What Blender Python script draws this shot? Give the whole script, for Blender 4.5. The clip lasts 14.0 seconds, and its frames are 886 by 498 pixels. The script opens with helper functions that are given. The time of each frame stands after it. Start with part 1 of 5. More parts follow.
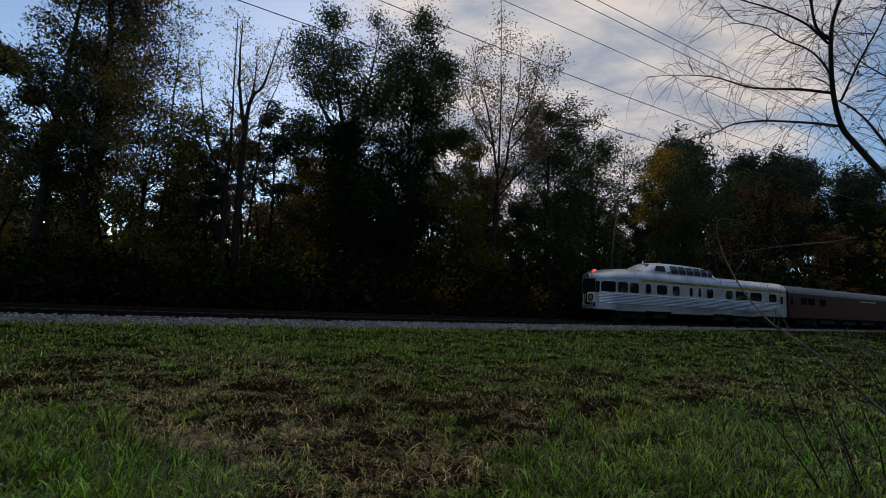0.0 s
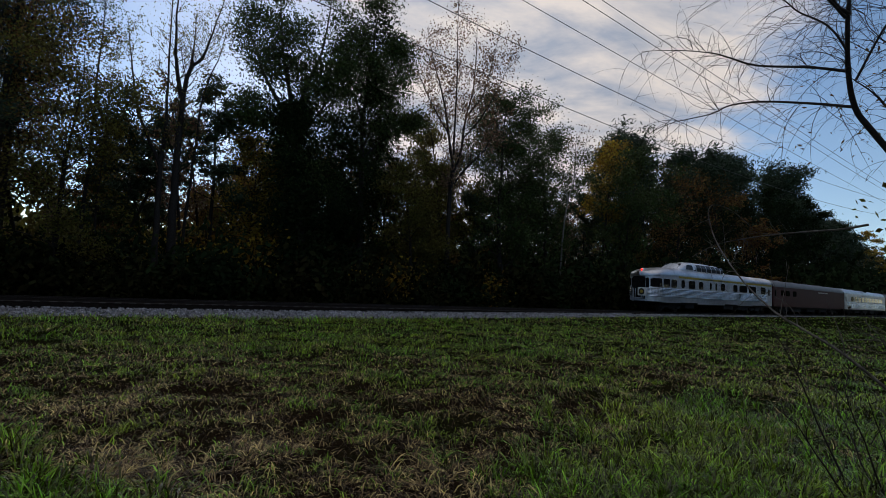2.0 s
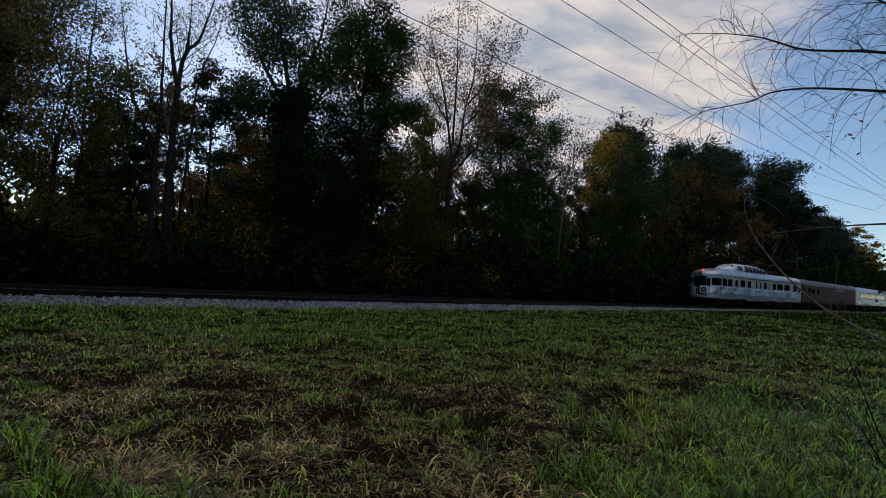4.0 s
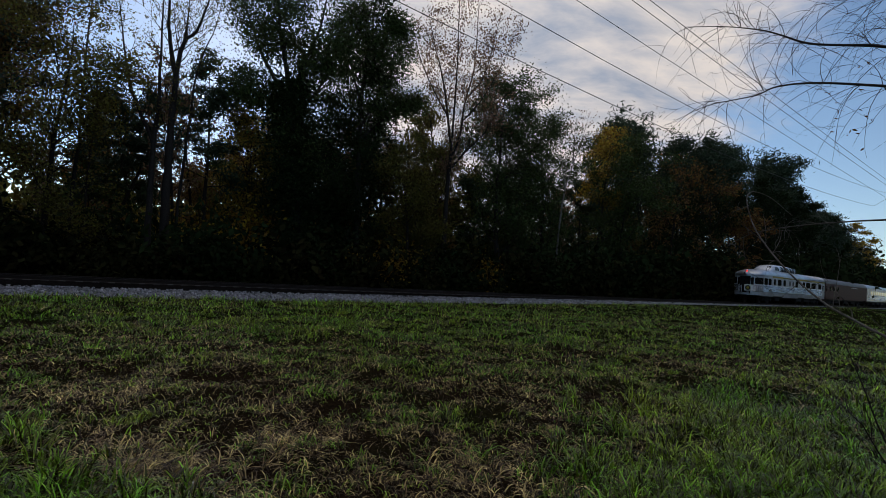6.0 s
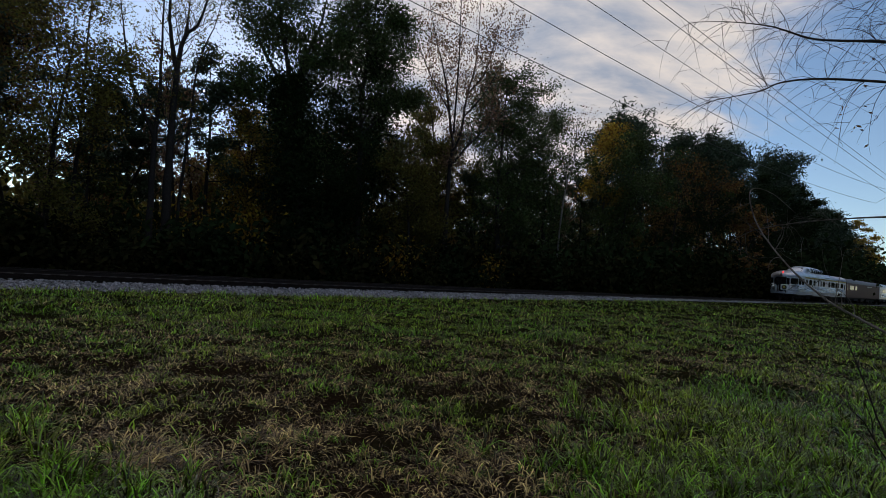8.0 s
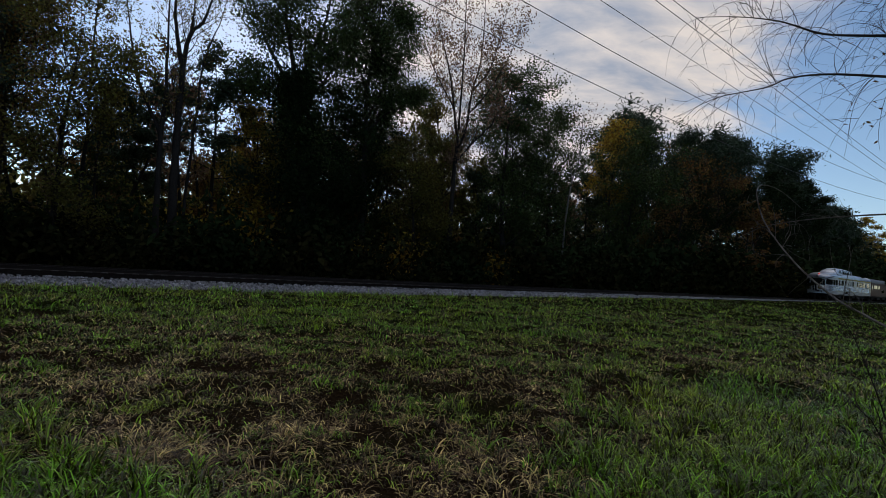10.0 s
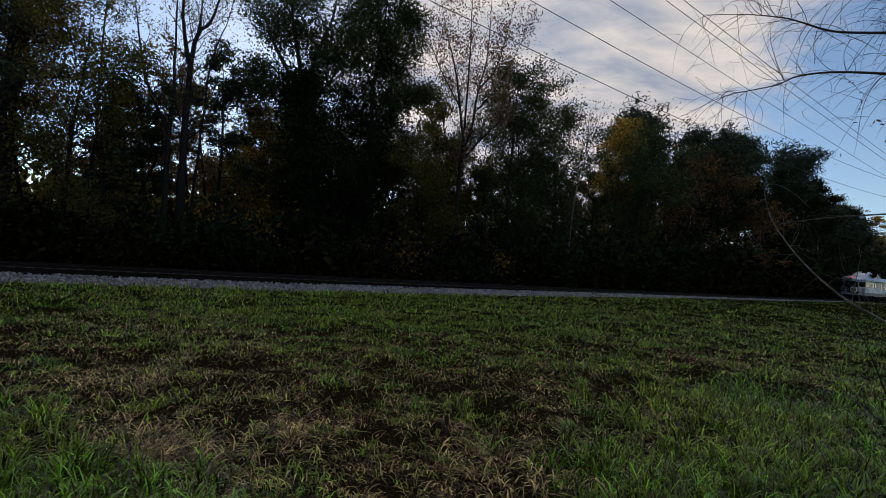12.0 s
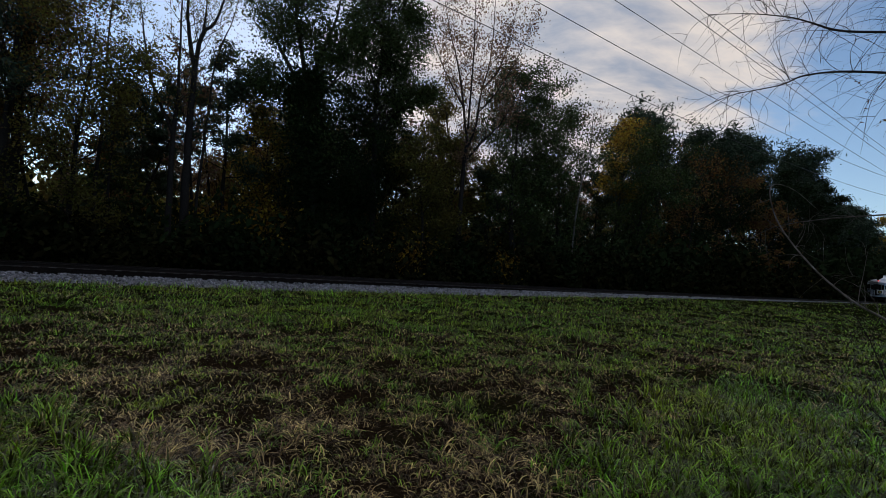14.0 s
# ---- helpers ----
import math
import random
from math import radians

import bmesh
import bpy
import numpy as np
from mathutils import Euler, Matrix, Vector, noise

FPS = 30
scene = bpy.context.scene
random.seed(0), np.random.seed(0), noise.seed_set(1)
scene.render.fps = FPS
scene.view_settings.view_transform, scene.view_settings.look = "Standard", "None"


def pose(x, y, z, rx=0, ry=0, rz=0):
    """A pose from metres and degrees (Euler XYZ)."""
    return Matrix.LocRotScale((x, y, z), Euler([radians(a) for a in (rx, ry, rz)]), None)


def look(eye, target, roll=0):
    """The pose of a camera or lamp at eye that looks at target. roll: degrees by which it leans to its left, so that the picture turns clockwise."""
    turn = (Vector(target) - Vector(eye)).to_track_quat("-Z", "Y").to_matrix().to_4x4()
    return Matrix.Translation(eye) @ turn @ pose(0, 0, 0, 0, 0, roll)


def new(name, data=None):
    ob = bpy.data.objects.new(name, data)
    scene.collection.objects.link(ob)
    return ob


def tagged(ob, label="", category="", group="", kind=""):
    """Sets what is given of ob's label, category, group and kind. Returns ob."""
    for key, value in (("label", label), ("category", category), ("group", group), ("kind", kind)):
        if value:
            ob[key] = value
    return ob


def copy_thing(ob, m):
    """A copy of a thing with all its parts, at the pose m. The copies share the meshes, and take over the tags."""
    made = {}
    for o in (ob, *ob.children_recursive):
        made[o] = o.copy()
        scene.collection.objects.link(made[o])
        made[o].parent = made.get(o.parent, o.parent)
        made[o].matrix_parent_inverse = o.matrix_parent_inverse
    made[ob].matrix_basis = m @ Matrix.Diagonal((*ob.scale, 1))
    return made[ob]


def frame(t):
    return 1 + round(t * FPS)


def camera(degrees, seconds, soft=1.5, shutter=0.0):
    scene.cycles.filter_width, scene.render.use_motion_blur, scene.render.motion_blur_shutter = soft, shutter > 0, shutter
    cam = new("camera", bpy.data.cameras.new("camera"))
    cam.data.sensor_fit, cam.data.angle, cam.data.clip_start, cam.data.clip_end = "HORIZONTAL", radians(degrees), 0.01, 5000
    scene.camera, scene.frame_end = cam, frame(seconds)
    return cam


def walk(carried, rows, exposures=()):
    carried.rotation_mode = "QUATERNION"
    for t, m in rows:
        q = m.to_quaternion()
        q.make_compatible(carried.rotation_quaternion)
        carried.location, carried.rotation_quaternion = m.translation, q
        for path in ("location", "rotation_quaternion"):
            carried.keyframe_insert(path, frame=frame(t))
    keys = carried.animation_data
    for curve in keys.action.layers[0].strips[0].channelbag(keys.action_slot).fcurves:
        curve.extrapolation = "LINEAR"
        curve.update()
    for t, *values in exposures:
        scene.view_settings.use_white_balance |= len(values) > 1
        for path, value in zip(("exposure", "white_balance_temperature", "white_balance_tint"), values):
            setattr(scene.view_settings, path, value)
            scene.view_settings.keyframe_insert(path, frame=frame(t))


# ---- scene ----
cam = camera(87.1, 14.0, soft=0.8)
PATH = [
    (0, (0.8, -0.442, 1.621), (0.614, 1.538, 1.836), 3.5),
    (0.5, (0.607, -0.311, 1.653), (0.568, 1.678, 1.857), 3.1),
    (1, (0.486, -0.195, 1.665), (0.492, 1.795, 1.863), 3.1),
    (1.5, (0.417, -0.018, 1.637), (0.442, 1.973, 1.827), 3.2),
    (2, (0.341, 0.243, 1.622), (0.377, 2.235, 1.8), 3.4),
    (2.5, (0.232, 0.384, 1.623), (0.281, 2.377, 1.786), 3.6),
    (3, (0.043, 0.477, 1.607), (0.103, 2.47, 1.763), 3.7),
    (5.5, (-0.11, 0.566, 1.606), (-0.037, 2.561, 1.726), 4.2),
    (6, (-0.115, 0.565, 1.604), (-0.039, 2.561, 1.718), 4.3),
    (6.5, (-0.107, 0.565, 1.609), (-0.029, 2.561, 1.719), 4.3),
    (7, (-0.11, 0.562, 1.605), (-0.031, 2.558, 1.71), 4.4),
    (7.5, (-0.127, 0.565, 1.606), (-0.051, 2.561, 1.706), 4.5),
    (8, (-0.13, 0.565, 1.601), (-0.056, 2.561, 1.696), 4.5),
    (10.5, (-0.122, 0.57, 1.6), (-0.074, 2.568, 1.679), 4.6),
    (11, (-0.112, 0.567, 1.599), (-0.07, 2.566, 1.677), 4.6),
    (11.5, (-0.116, 0.568, 1.597), (-0.079, 2.566, 1.674), 4.7),
    (12, (-0.118, 0.568, 1.602), (-0.088, 2.566, 1.677), 4.7),
    (12.5, (-0.119, 0.57, 1.601), (-0.091, 2.569, 1.675), 4.7),
    (13, (-0.118, 0.568, 1.601), (-0.093, 2.566, 1.674), 4.7),
    (13.5, (-0.115, 0.567, 1.602), (-0.097, 2.565, 1.675), 4.8),
    (14, (-0.122, 0.566, 1.6), (-0.106, 2.565, 1.674), 4.8),
]
walk(cam, [(t, look(e, a, r)) for t, e, a, r in PATH], exposures=[(0, -0.14), (2.5, 0.0), (14, 0.0)])

# ---- light ----
SUN_AZ, SUN_EL = radians(-22), radians(28)      # clockwise from +y, and above the horizon
world = bpy.data.worlds.new("sky")
scene.world = world
world.use_nodes = True
wn, wl = world.node_tree.nodes, world.node_tree.links
wn.clear()


def wnode(kind, **kw):
    n = wn.new(kind)
    for k, v in kw.items():
        n.inputs[k].default_value = v
    return n


def wmath(op, a, b=None, clamp=False):
    n = wn.new("ShaderNodeMath")
    n.operation, n.use_clamp = op, clamp
    for i, v in enumerate((a, b)):
        if v is None:
            continue
        if isinstance(v, (int, float)):
            n.inputs[i].default_value = v
        else:
            wl.new(v, n.inputs[i])
    return n.outputs[0]


sky = wn.new("ShaderNodeTexSky")
sky.sky_type, sky.sun_disc = "NISHITA", False
sky.sun_elevation, sky.sun_rotation = SUN_EL, SUN_AZ
sky.air_density, sky.dust_density, sky.ozone_density = 1.0, 0.15, 2.0
coord = wn.new("ShaderNodeTexCoord")
sep = wn.new("ShaderNodeSeparateXYZ")
wl.new(coord.outputs["Generated"], sep.inputs[0])
# cloud layer: the direction projected on a flat sheet high above
zz = wmath("MAXIMUM", sep.outputs[2], 0.04)
zz = wmath("ADD", zz, 0.12)
comb = wn.new("ShaderNodeCombineXYZ")
wl.new(wmath("DIVIDE", sep.outputs[0], zz), comb.inputs[0])
wl.new(wmath("DIVIDE", sep.outputs[1], zz), comb.inputs[1])
mapping = wn.new("ShaderNodeMapping")
mapping.inputs["Rotation"].default_value = (0, 0, radians(-50))
mapping.inputs["Scale"].default_value = (1.0, 1.7, 1.0)
wl.new(comb.outputs[0], mapping.inputs[0])
puffs = wnode("ShaderNodeTexNoise", Scale=2.6, Detail=8.0, Roughness=0.58, Distortion=0.25)
wl.new(mapping.outputs[0], puffs.inputs["Vector"])
broad = wnode("ShaderNodeTexNoise", Scale=0.7, Detail=3.0, Roughness=0.5)
wl.new(comb.outputs[0], broad.inputs["Vector"])
# the cloud bank that lies round the veiled sun and thins out away from it
bank_dir = Vector((0.16, 0.87, 0.46)).normalized()
dot = wn.new("ShaderNodeVectorMath")
dot.operation = "DOT_PRODUCT"
wl.new(coord.outputs["Generated"], dot.inputs[0])
dot.inputs[1].default_value = bank_dir
bank = wn.new("ShaderNodeMapRange")
bank.inputs["From Min"].default_value, bank.inputs["From Max"].default_value = 0.86, 0.985
bank.inputs["To Min"].default_value, bank.inputs["To Max"].default_value = -0.10, 0.62
wl.new(dot.outputs["Value"], bank.inputs["Value"])
cover = wmath("ADD", wmath("MULTIPLY", puffs.outputs["Fac"], 0.75), wmath("MULTIPLY", broad.outputs["Fac"], 0.45))
cover = wmath("ADD", wmath("SUBTRACT", cover, 0.48), bank.outputs[0])
high = wn.new("ShaderNodeMapRange")            # the layer closes overhead, out of view, added for top light on the meadow
high.interpolation_type = "SMOOTHSTEP"
high.inputs["From Min"].default_value, high.inputs["From Max"].default_value = 0.52, 0.80
high.inputs["To Max"].default_value = 0.55
wl.new(sep.outputs[2], high.inputs["Value"])
cover = wmath("ADD", cover, high.outputs[0])
soft = wn.new("ShaderNodeMapRange")
soft.interpolation_type = "SMOOTHSTEP"
soft.inputs["From Min"].default_value, soft.inputs["From Max"].default_value = 0.10, 0.60
wl.new(cover, soft.inputs["Value"])
shade = wn.new("ShaderNodeMapRange")
shade.inputs["From Min"].default_value, shade.inputs["From Max"].default_value = 0.35, 0.62
wl.new(puffs.outputs["Fac"], shade.inputs["Value"])
tone = wn.new("ShaderNodeMixRGB")
tone.inputs[1].default_value = (3.5, 3.9, 4.8, 1)
tone.inputs[2].default_value = (7.4, 6.75, 6.4, 1)
wl.new(shade.outputs[0], tone.inputs[0])
# clouds glow near the sun behind them
sun_dir = Vector((math.sin(SUN_AZ) * math.cos(SUN_EL), math.cos(SUN_AZ) * math.cos(SUN_EL), math.sin(SUN_EL)))
near_sun = wn.new("ShaderNodeVectorMath")
near_sun.operation = "DOT_PRODUCT"
wl.new(coord.outputs["Generated"], near_sun.inputs[0])
near_sun.inputs[1].default_value = sun_dir
glow = wn.new("ShaderNodeMapRange")
glow.inputs["From Min"].default_value, glow.inputs["From Max"].default_value = 0.75, 1.0
glow.inputs["To Min"].default_value, glow.inputs["To Max"].default_value = 1.0, 1.15
wl.new(near_sun.outputs["Value"], glow.inputs["Value"])
lit = wn.new("ShaderNodeVectorMath")
lit.operation = "SCALE"
wl.new(tone.outputs[0], lit.inputs[0])
wl.new(glow.outputs[0], lit.inputs["Scale"])
blend = wn.new("ShaderNodeMixRGB")
wl.new(soft.outputs[0], blend.inputs[0])
blue = wn.new("ShaderNodeVectorMath")
blue.operation = "SCALE"
blue.inputs["Scale"].default_value = 1.3
wl.new(sky.outputs[0], blue.inputs[0])
wl.new(blue.outputs[0], blend.inputs[1])
wl.new(lit.outputs[0], blend.inputs[2])
back = wnode("ShaderNodeBackground", Strength=0.1)
wl.new(blend.outputs[0], back.inputs[0])
wout = wn.new("ShaderNodeOutputWorld")
wl.new(back.outputs[0], wout.inputs[0])

sun = new("sun", bpy.data.lights.new("sun", "SUN"))
sun.data.energy, sun.data.angle, sun.data.color = 0.6, radians(12), (1.0, 0.93, 0.84)
sun.matrix_world = look(sun_dir * 100, (0, 0, 0))
scene.view_settings.exposure = 0.0


# ---- materials ----
def material(name, base, rough=0.7, metal=0.0, vary=0.25, scale=3.0, fine=30.0, bump=0.2, bump_dist=0.01, island=0.0, spread=0.0,
             second=None, second_amount=0.5, translucent=0.0, spec=0.5, skew=0.0):
    """A surface with variation at two scales, optional second colour in patches, island-wise or object-wise variation."""
    m = bpy.data.materials.new(name)
    m.use_nodes = True
    n, l = m.node_tree.nodes, m.node_tree.links
    b = n["Principled BSDF"]
    b.inputs["Roughness"].default_value, b.inputs["Metallic"].default_value = rough, metal
    b.inputs["Specular IOR Level"].default_value = spec
    tc = n.new("ShaderNodeTexCoord")
    co = tc.outputs["Object"]
    big = n.new("ShaderNodeTexNoise")
    big.inputs["Scale"].default_value, big.inputs["Detail"].default_value = scale, 4
    small = n.new("ShaderNodeTexNoise")
    small.inputs["Scale"].default_value, small.inputs["Detail"].default_value = fine, 6
    l.new(co, big.inputs["Vector"])
    l.new(co, small.inputs["Vector"])
    mix = n.new("ShaderNodeMixRGB")
    mix.inputs[1].default_value = (*base, 1)
    mix.inputs[2].default_value = (*(second or [c * 0.6 for c in base]), 1)
    ramp = n.new("ShaderNodeMapRange")
    ramp.inputs["From Min"].default_value, ramp.inputs["From Max"].default_value = 0.42, 0.62
    ramp.inputs["To Max"].default_value = second_amount
    l.new(big.outputs["Fac"], ramp.inputs["Value"])
    l.new(ramp.outputs[0], mix.inputs[0])
    hsv = n.new("ShaderNodeHueSaturation")
    val = n.new("ShaderNodeMapRange")
    val.inputs["From Min"].default_value, val.inputs["From Max"].default_value = 0.3, 0.7
    val.inputs["To Min"].default_value, val.inputs["To Max"].default_value = 1 - vary, 1 + vary
    l.new(small.outputs["Fac"], val.inputs["Value"])
    value = val.outputs[0]
    if island or spread:
        rnd = n.new("ShaderNodeNewGeometry").outputs["Random Per Island"] if island else n.new("ShaderNodeObjectInfo").outputs["Random"]
        a = island or spread
        rr = n.new("ShaderNodeMapRange")
        rr.inputs["To Min"].default_value, rr.inputs["To Max"].default_value = 1 - a, 1 + a
        l.new(rnd, rr.inputs["Value"])
        if skew:                                 # many dull pieces, few bright ones
            pw = n.new("ShaderNodeMath")
            pw.operation = "POWER"
            pw.inputs[1].default_value = skew
            l.new(rnd, pw.inputs[0])
            l.new(pw.outputs[0], rr.inputs["Value"])
            rr.inputs["To Max"].default_value = 1 - a + a * (1 + skew)
        mul = n.new("ShaderNodeMath")
        mul.operation = "MULTIPLY"
        l.new(value, mul.inputs[0])
        l.new(rr.outputs[0], mul.inputs[1])
        value = mul.outputs[0]
        hue = n.new("ShaderNodeMapRange")
        hue.inputs["To Min"].default_value, hue.inputs["To Max"].default_value = 0.5 - 0.05 * a, 0.5 + 0.05 * a
        l.new(rnd, hue.inputs["Value"])
        l.new(hue.outputs[0], hsv.inputs["Hue"])
    l.new(value, hsv.inputs["Value"])
    l.new(mix.outputs[0], hsv.inputs["Color"])
    l.new(hsv.outputs[0], b.inputs["Base Color"])
    if bump:
        bp = n.new("ShaderNodeBump")
        bp.inputs["Strength"].default_value, bp.inputs["Distance"].default_value = bump, bump_dist
        l.new(small.outputs["Fac"], bp.inputs["Height"])
        l.new(bp.outputs[0], b.inputs["Normal"])
    if translucent:
        tr = n.new("ShaderNodeBsdfTranslucent")
        l.new(hsv.outputs[0], tr.inputs[0])
        ms = n.new("ShaderNodeMixShader")
        ms.inputs[0].default_value = translucent
        l.new(b.outputs[0], ms.inputs[1])
        l.new(tr.outputs[0], ms.inputs[2])
        l.new(ms.outputs[0], n["Material Output"].inputs[0])
    return m


STEEL = material("stainless_steel", (0.70, 0.75, 0.82), 0.38, 0.6, 0.14, 0.8, 5, 0.08, second=(0.48, 0.51, 0.56))
FLUTE = material("fluted_steel", (0.70, 0.76, 0.84), 0.26, 0.7, 0.12, 0.6, 9, 0.05, second=(0.45, 0.46, 0.48))
ROOF_STEEL = material("roof_steel", (0.52, 0.55, 0.60), 0.40, 0.95, 0.12, 0.7, 6, 0.05, second=(0.24, 0.25, 0.27))
UNDER = material("underframe_black", (0.02, 0.02, 0.021), 0.8, 0.0, 0.3, 2, 20)
GLASS = material("dark_window_glass", (0.012, 0.013, 0.015), 0.06, 0.0, 0.1, 2, 4, 0.0)
DOME_GLASS = material("dome_glass", (0.10, 0.12, 0.14), 0.08, 0.0, 0.1, 2, 4, 0.0)
YELLOW = material("yellow_paint", (0.38, 0.31, 0.03), 0.45, 0, 0.2, 1.2, 14, 0.03, second=(0.28, 0.23, 0.04))
BLACK_PAINT = material("black_paint", (0.02, 0.02, 0.02), 0.5, 0, 0.15)
WHITE_PAINT = material("white_paint", (0.78, 0.78, 0.76), 0.5, 0, 0.06)
MAROON = material("maroon_paint", (0.055, 0.016, 0.019), 0.5, 0, 0.18, 0.5, 8, 0.04, second=(0.07, 0.02, 0.02), spec=0.2)
ROOF_GREY = material("roof_grey", (0.12, 0.125, 0.135), 0.55, 0, 0.2, 0.6, 7, 0.05)
IRON = material("wheel_iron", (0.08, 0.07, 0.065), 0.6, 0.6, 0.3, 4, 30)
RAIL = material("rail_steel", (0.025, 0.018, 0.014), 0.85, 0.1, 0.3, 3, 40)
TIE = material("tie_wood", (0.02, 0.017, 0.015), 0.9, 0, 0.35, 3, 25, 0.5)
# the bed's top is near black, far darker than its stone shoulder
TRACK_TOP = material("near_black_ballast", (0.009, 0.0085, 0.0085), 1.0, 0, 0.5, 2.0, 14, 1.0, 0.05, spec=0.0)
BALLAST = material("ballast_bed", (0.19, 0.19, 0.21), 0.95, 0, 0.6, 2.0, 14, 1.0, 0.06, second=(0.06, 0.06, 0.065))
STONE = material("ballast_stone", (0.27, 0.28, 0.31), 0.9, 0, 0.3, 2, 30, 0.3, island=0.6)
BARK = material("bark", (0.028, 0.024, 0.021), 0.95, 0, 0.35, 1.5, 18, 0.6, 0.03, second=(0.018, 0.017, 0.016), spec=0.1)
BARK_GREY = material("pale_bark", (0.12, 0.115, 0.105), 0.9, 0, 0.3, 1.5, 18, 0.5, 0.03)
TWIG = material("twig_bark", (0.075, 0.063, 0.053), 0.8, 0, 0.35, 9, 40, 0.3, 0.004, second=(0.22, 0.21, 0.19))
LEAF_GREEN = material("green_leaves", (0.040, 0.062, 0.016), 0.6, 0, 0.15, 0.35, 3, 0, island=0.5, second=(0.055, 0.062, 0.018), translucent=0.25, spec=0.12)
LEAF_OLIVE = material("olive_leaves", (0.090, 0.085, 0.018), 0.6, 0, 0.15, 0.35, 3, 0, island=0.55, second=(0.14, 0.092, 0.022), translucent=0.45, spec=0.12)
LEAF_GOLD = material("golden_leaves", (0.30, 0.18, 0.022), 0.6, 0, 0.15, 0.4, 3, 0, island=0.5, second=(0.15, 0.12, 0.025), translucent=0.45, spec=0.12)
LEAF_RUST = material("rust_leaves", (0.17, 0.085, 0.028), 0.65, 0, 0.15, 0.4, 3, 0, island=0.55, second=(0.10, 0.075, 0.022), translucent=0.45, spec=0.12)
LEAF_TAN = material("tan_leaves", (0.17, 0.10, 0.06), 0.7, 0, 0.15, 0.4, 3, 0, island=0.5, translucent=0.3, spec=0.12)
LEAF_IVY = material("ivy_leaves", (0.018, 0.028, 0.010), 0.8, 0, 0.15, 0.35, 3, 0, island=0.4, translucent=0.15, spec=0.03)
NEEDLES = material("pine_needles", (0.028, 0.046, 0.026), 0.6, 0, 0.15, 0.35, 3, 0, island=0.4, second=(0.042, 0.056, 0.028), translucent=0.15, spec=0.12)
# near-black leaf colour carries the deep shade at the wood's foot
SHADE_LEAF = material("shade_darkened_leaves", (0.016, 0.018, 0.007), 1.0, 0, 0.2, 0.4, 3, 0, island=0.5, second=(0.026, 0.020, 0.008), spec=0.0)
GRASS = material("grass_blades", (0.155, 0.25, 0.016), 0.30, 0, 0.6, 0.45, 5, 0, island=0.88, second=(0.31, 0.30, 0.025), translucent=0.3, spec=0.5, skew=2.4)
STRAW = material("dry_grass", (0.33, 0.225, 0.115), 0.5, 0, 0.55, 0.9, 5, 0, island=0.9, second=(0.075, 0.042, 0.02), translucent=0.15, spec=0.25, skew=2.6)
TWIG_DARK = material("dark_twig_bark", (0.05, 0.042, 0.037), 0.85, 0, 0.3, 3, 40, 0.3, 0.004, spec=0.2)
WIRE = material("wire_metal", (0.03, 0.03, 0.032), 0.5, 0.5, 0.1)

RED_LAMP = bpy.data.materials.new("red_marker_glow")
RED_LAMP.use_nodes = True
_b = RED_LAMP.node_tree.nodes["Principled BSDF"]
_b.inputs["Base Color"].default_value = (0.5, 0.01, 0.01, 1)
_b.inputs["Emission Color"].default_value = (1.0, 0.03, 0.02, 1)
_b.inputs["Emission Strength"].default_value = 2.5


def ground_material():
    m = bpy.data.materials.new("shade_darkened_soil")
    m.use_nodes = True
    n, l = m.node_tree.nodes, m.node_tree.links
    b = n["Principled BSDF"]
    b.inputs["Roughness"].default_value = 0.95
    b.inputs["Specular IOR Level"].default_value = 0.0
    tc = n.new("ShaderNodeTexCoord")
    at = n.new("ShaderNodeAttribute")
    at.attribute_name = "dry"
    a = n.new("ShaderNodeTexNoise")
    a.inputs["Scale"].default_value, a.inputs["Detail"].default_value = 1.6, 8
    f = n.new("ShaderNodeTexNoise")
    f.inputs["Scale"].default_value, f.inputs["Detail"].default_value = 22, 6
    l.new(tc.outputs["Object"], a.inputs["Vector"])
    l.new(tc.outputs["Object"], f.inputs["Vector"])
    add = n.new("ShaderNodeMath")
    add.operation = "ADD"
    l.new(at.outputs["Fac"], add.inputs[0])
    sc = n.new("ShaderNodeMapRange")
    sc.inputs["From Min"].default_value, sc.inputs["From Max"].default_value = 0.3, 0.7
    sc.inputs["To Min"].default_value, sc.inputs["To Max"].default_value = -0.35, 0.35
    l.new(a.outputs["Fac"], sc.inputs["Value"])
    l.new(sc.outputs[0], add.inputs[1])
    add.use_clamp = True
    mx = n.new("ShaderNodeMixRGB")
    # near-black base colours put the shade between tufts into the soil
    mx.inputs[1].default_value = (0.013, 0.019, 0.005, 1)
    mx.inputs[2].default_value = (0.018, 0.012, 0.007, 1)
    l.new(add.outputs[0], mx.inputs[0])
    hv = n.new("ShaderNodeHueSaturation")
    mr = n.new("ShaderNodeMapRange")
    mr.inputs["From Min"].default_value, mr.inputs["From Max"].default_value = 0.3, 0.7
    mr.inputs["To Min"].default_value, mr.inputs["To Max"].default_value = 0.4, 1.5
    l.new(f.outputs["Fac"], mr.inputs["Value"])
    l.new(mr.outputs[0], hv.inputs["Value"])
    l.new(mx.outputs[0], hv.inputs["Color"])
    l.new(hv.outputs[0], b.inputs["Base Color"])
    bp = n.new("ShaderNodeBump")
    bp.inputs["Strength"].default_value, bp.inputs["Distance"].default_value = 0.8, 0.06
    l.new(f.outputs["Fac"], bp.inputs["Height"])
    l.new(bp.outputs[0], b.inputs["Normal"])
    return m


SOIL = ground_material()


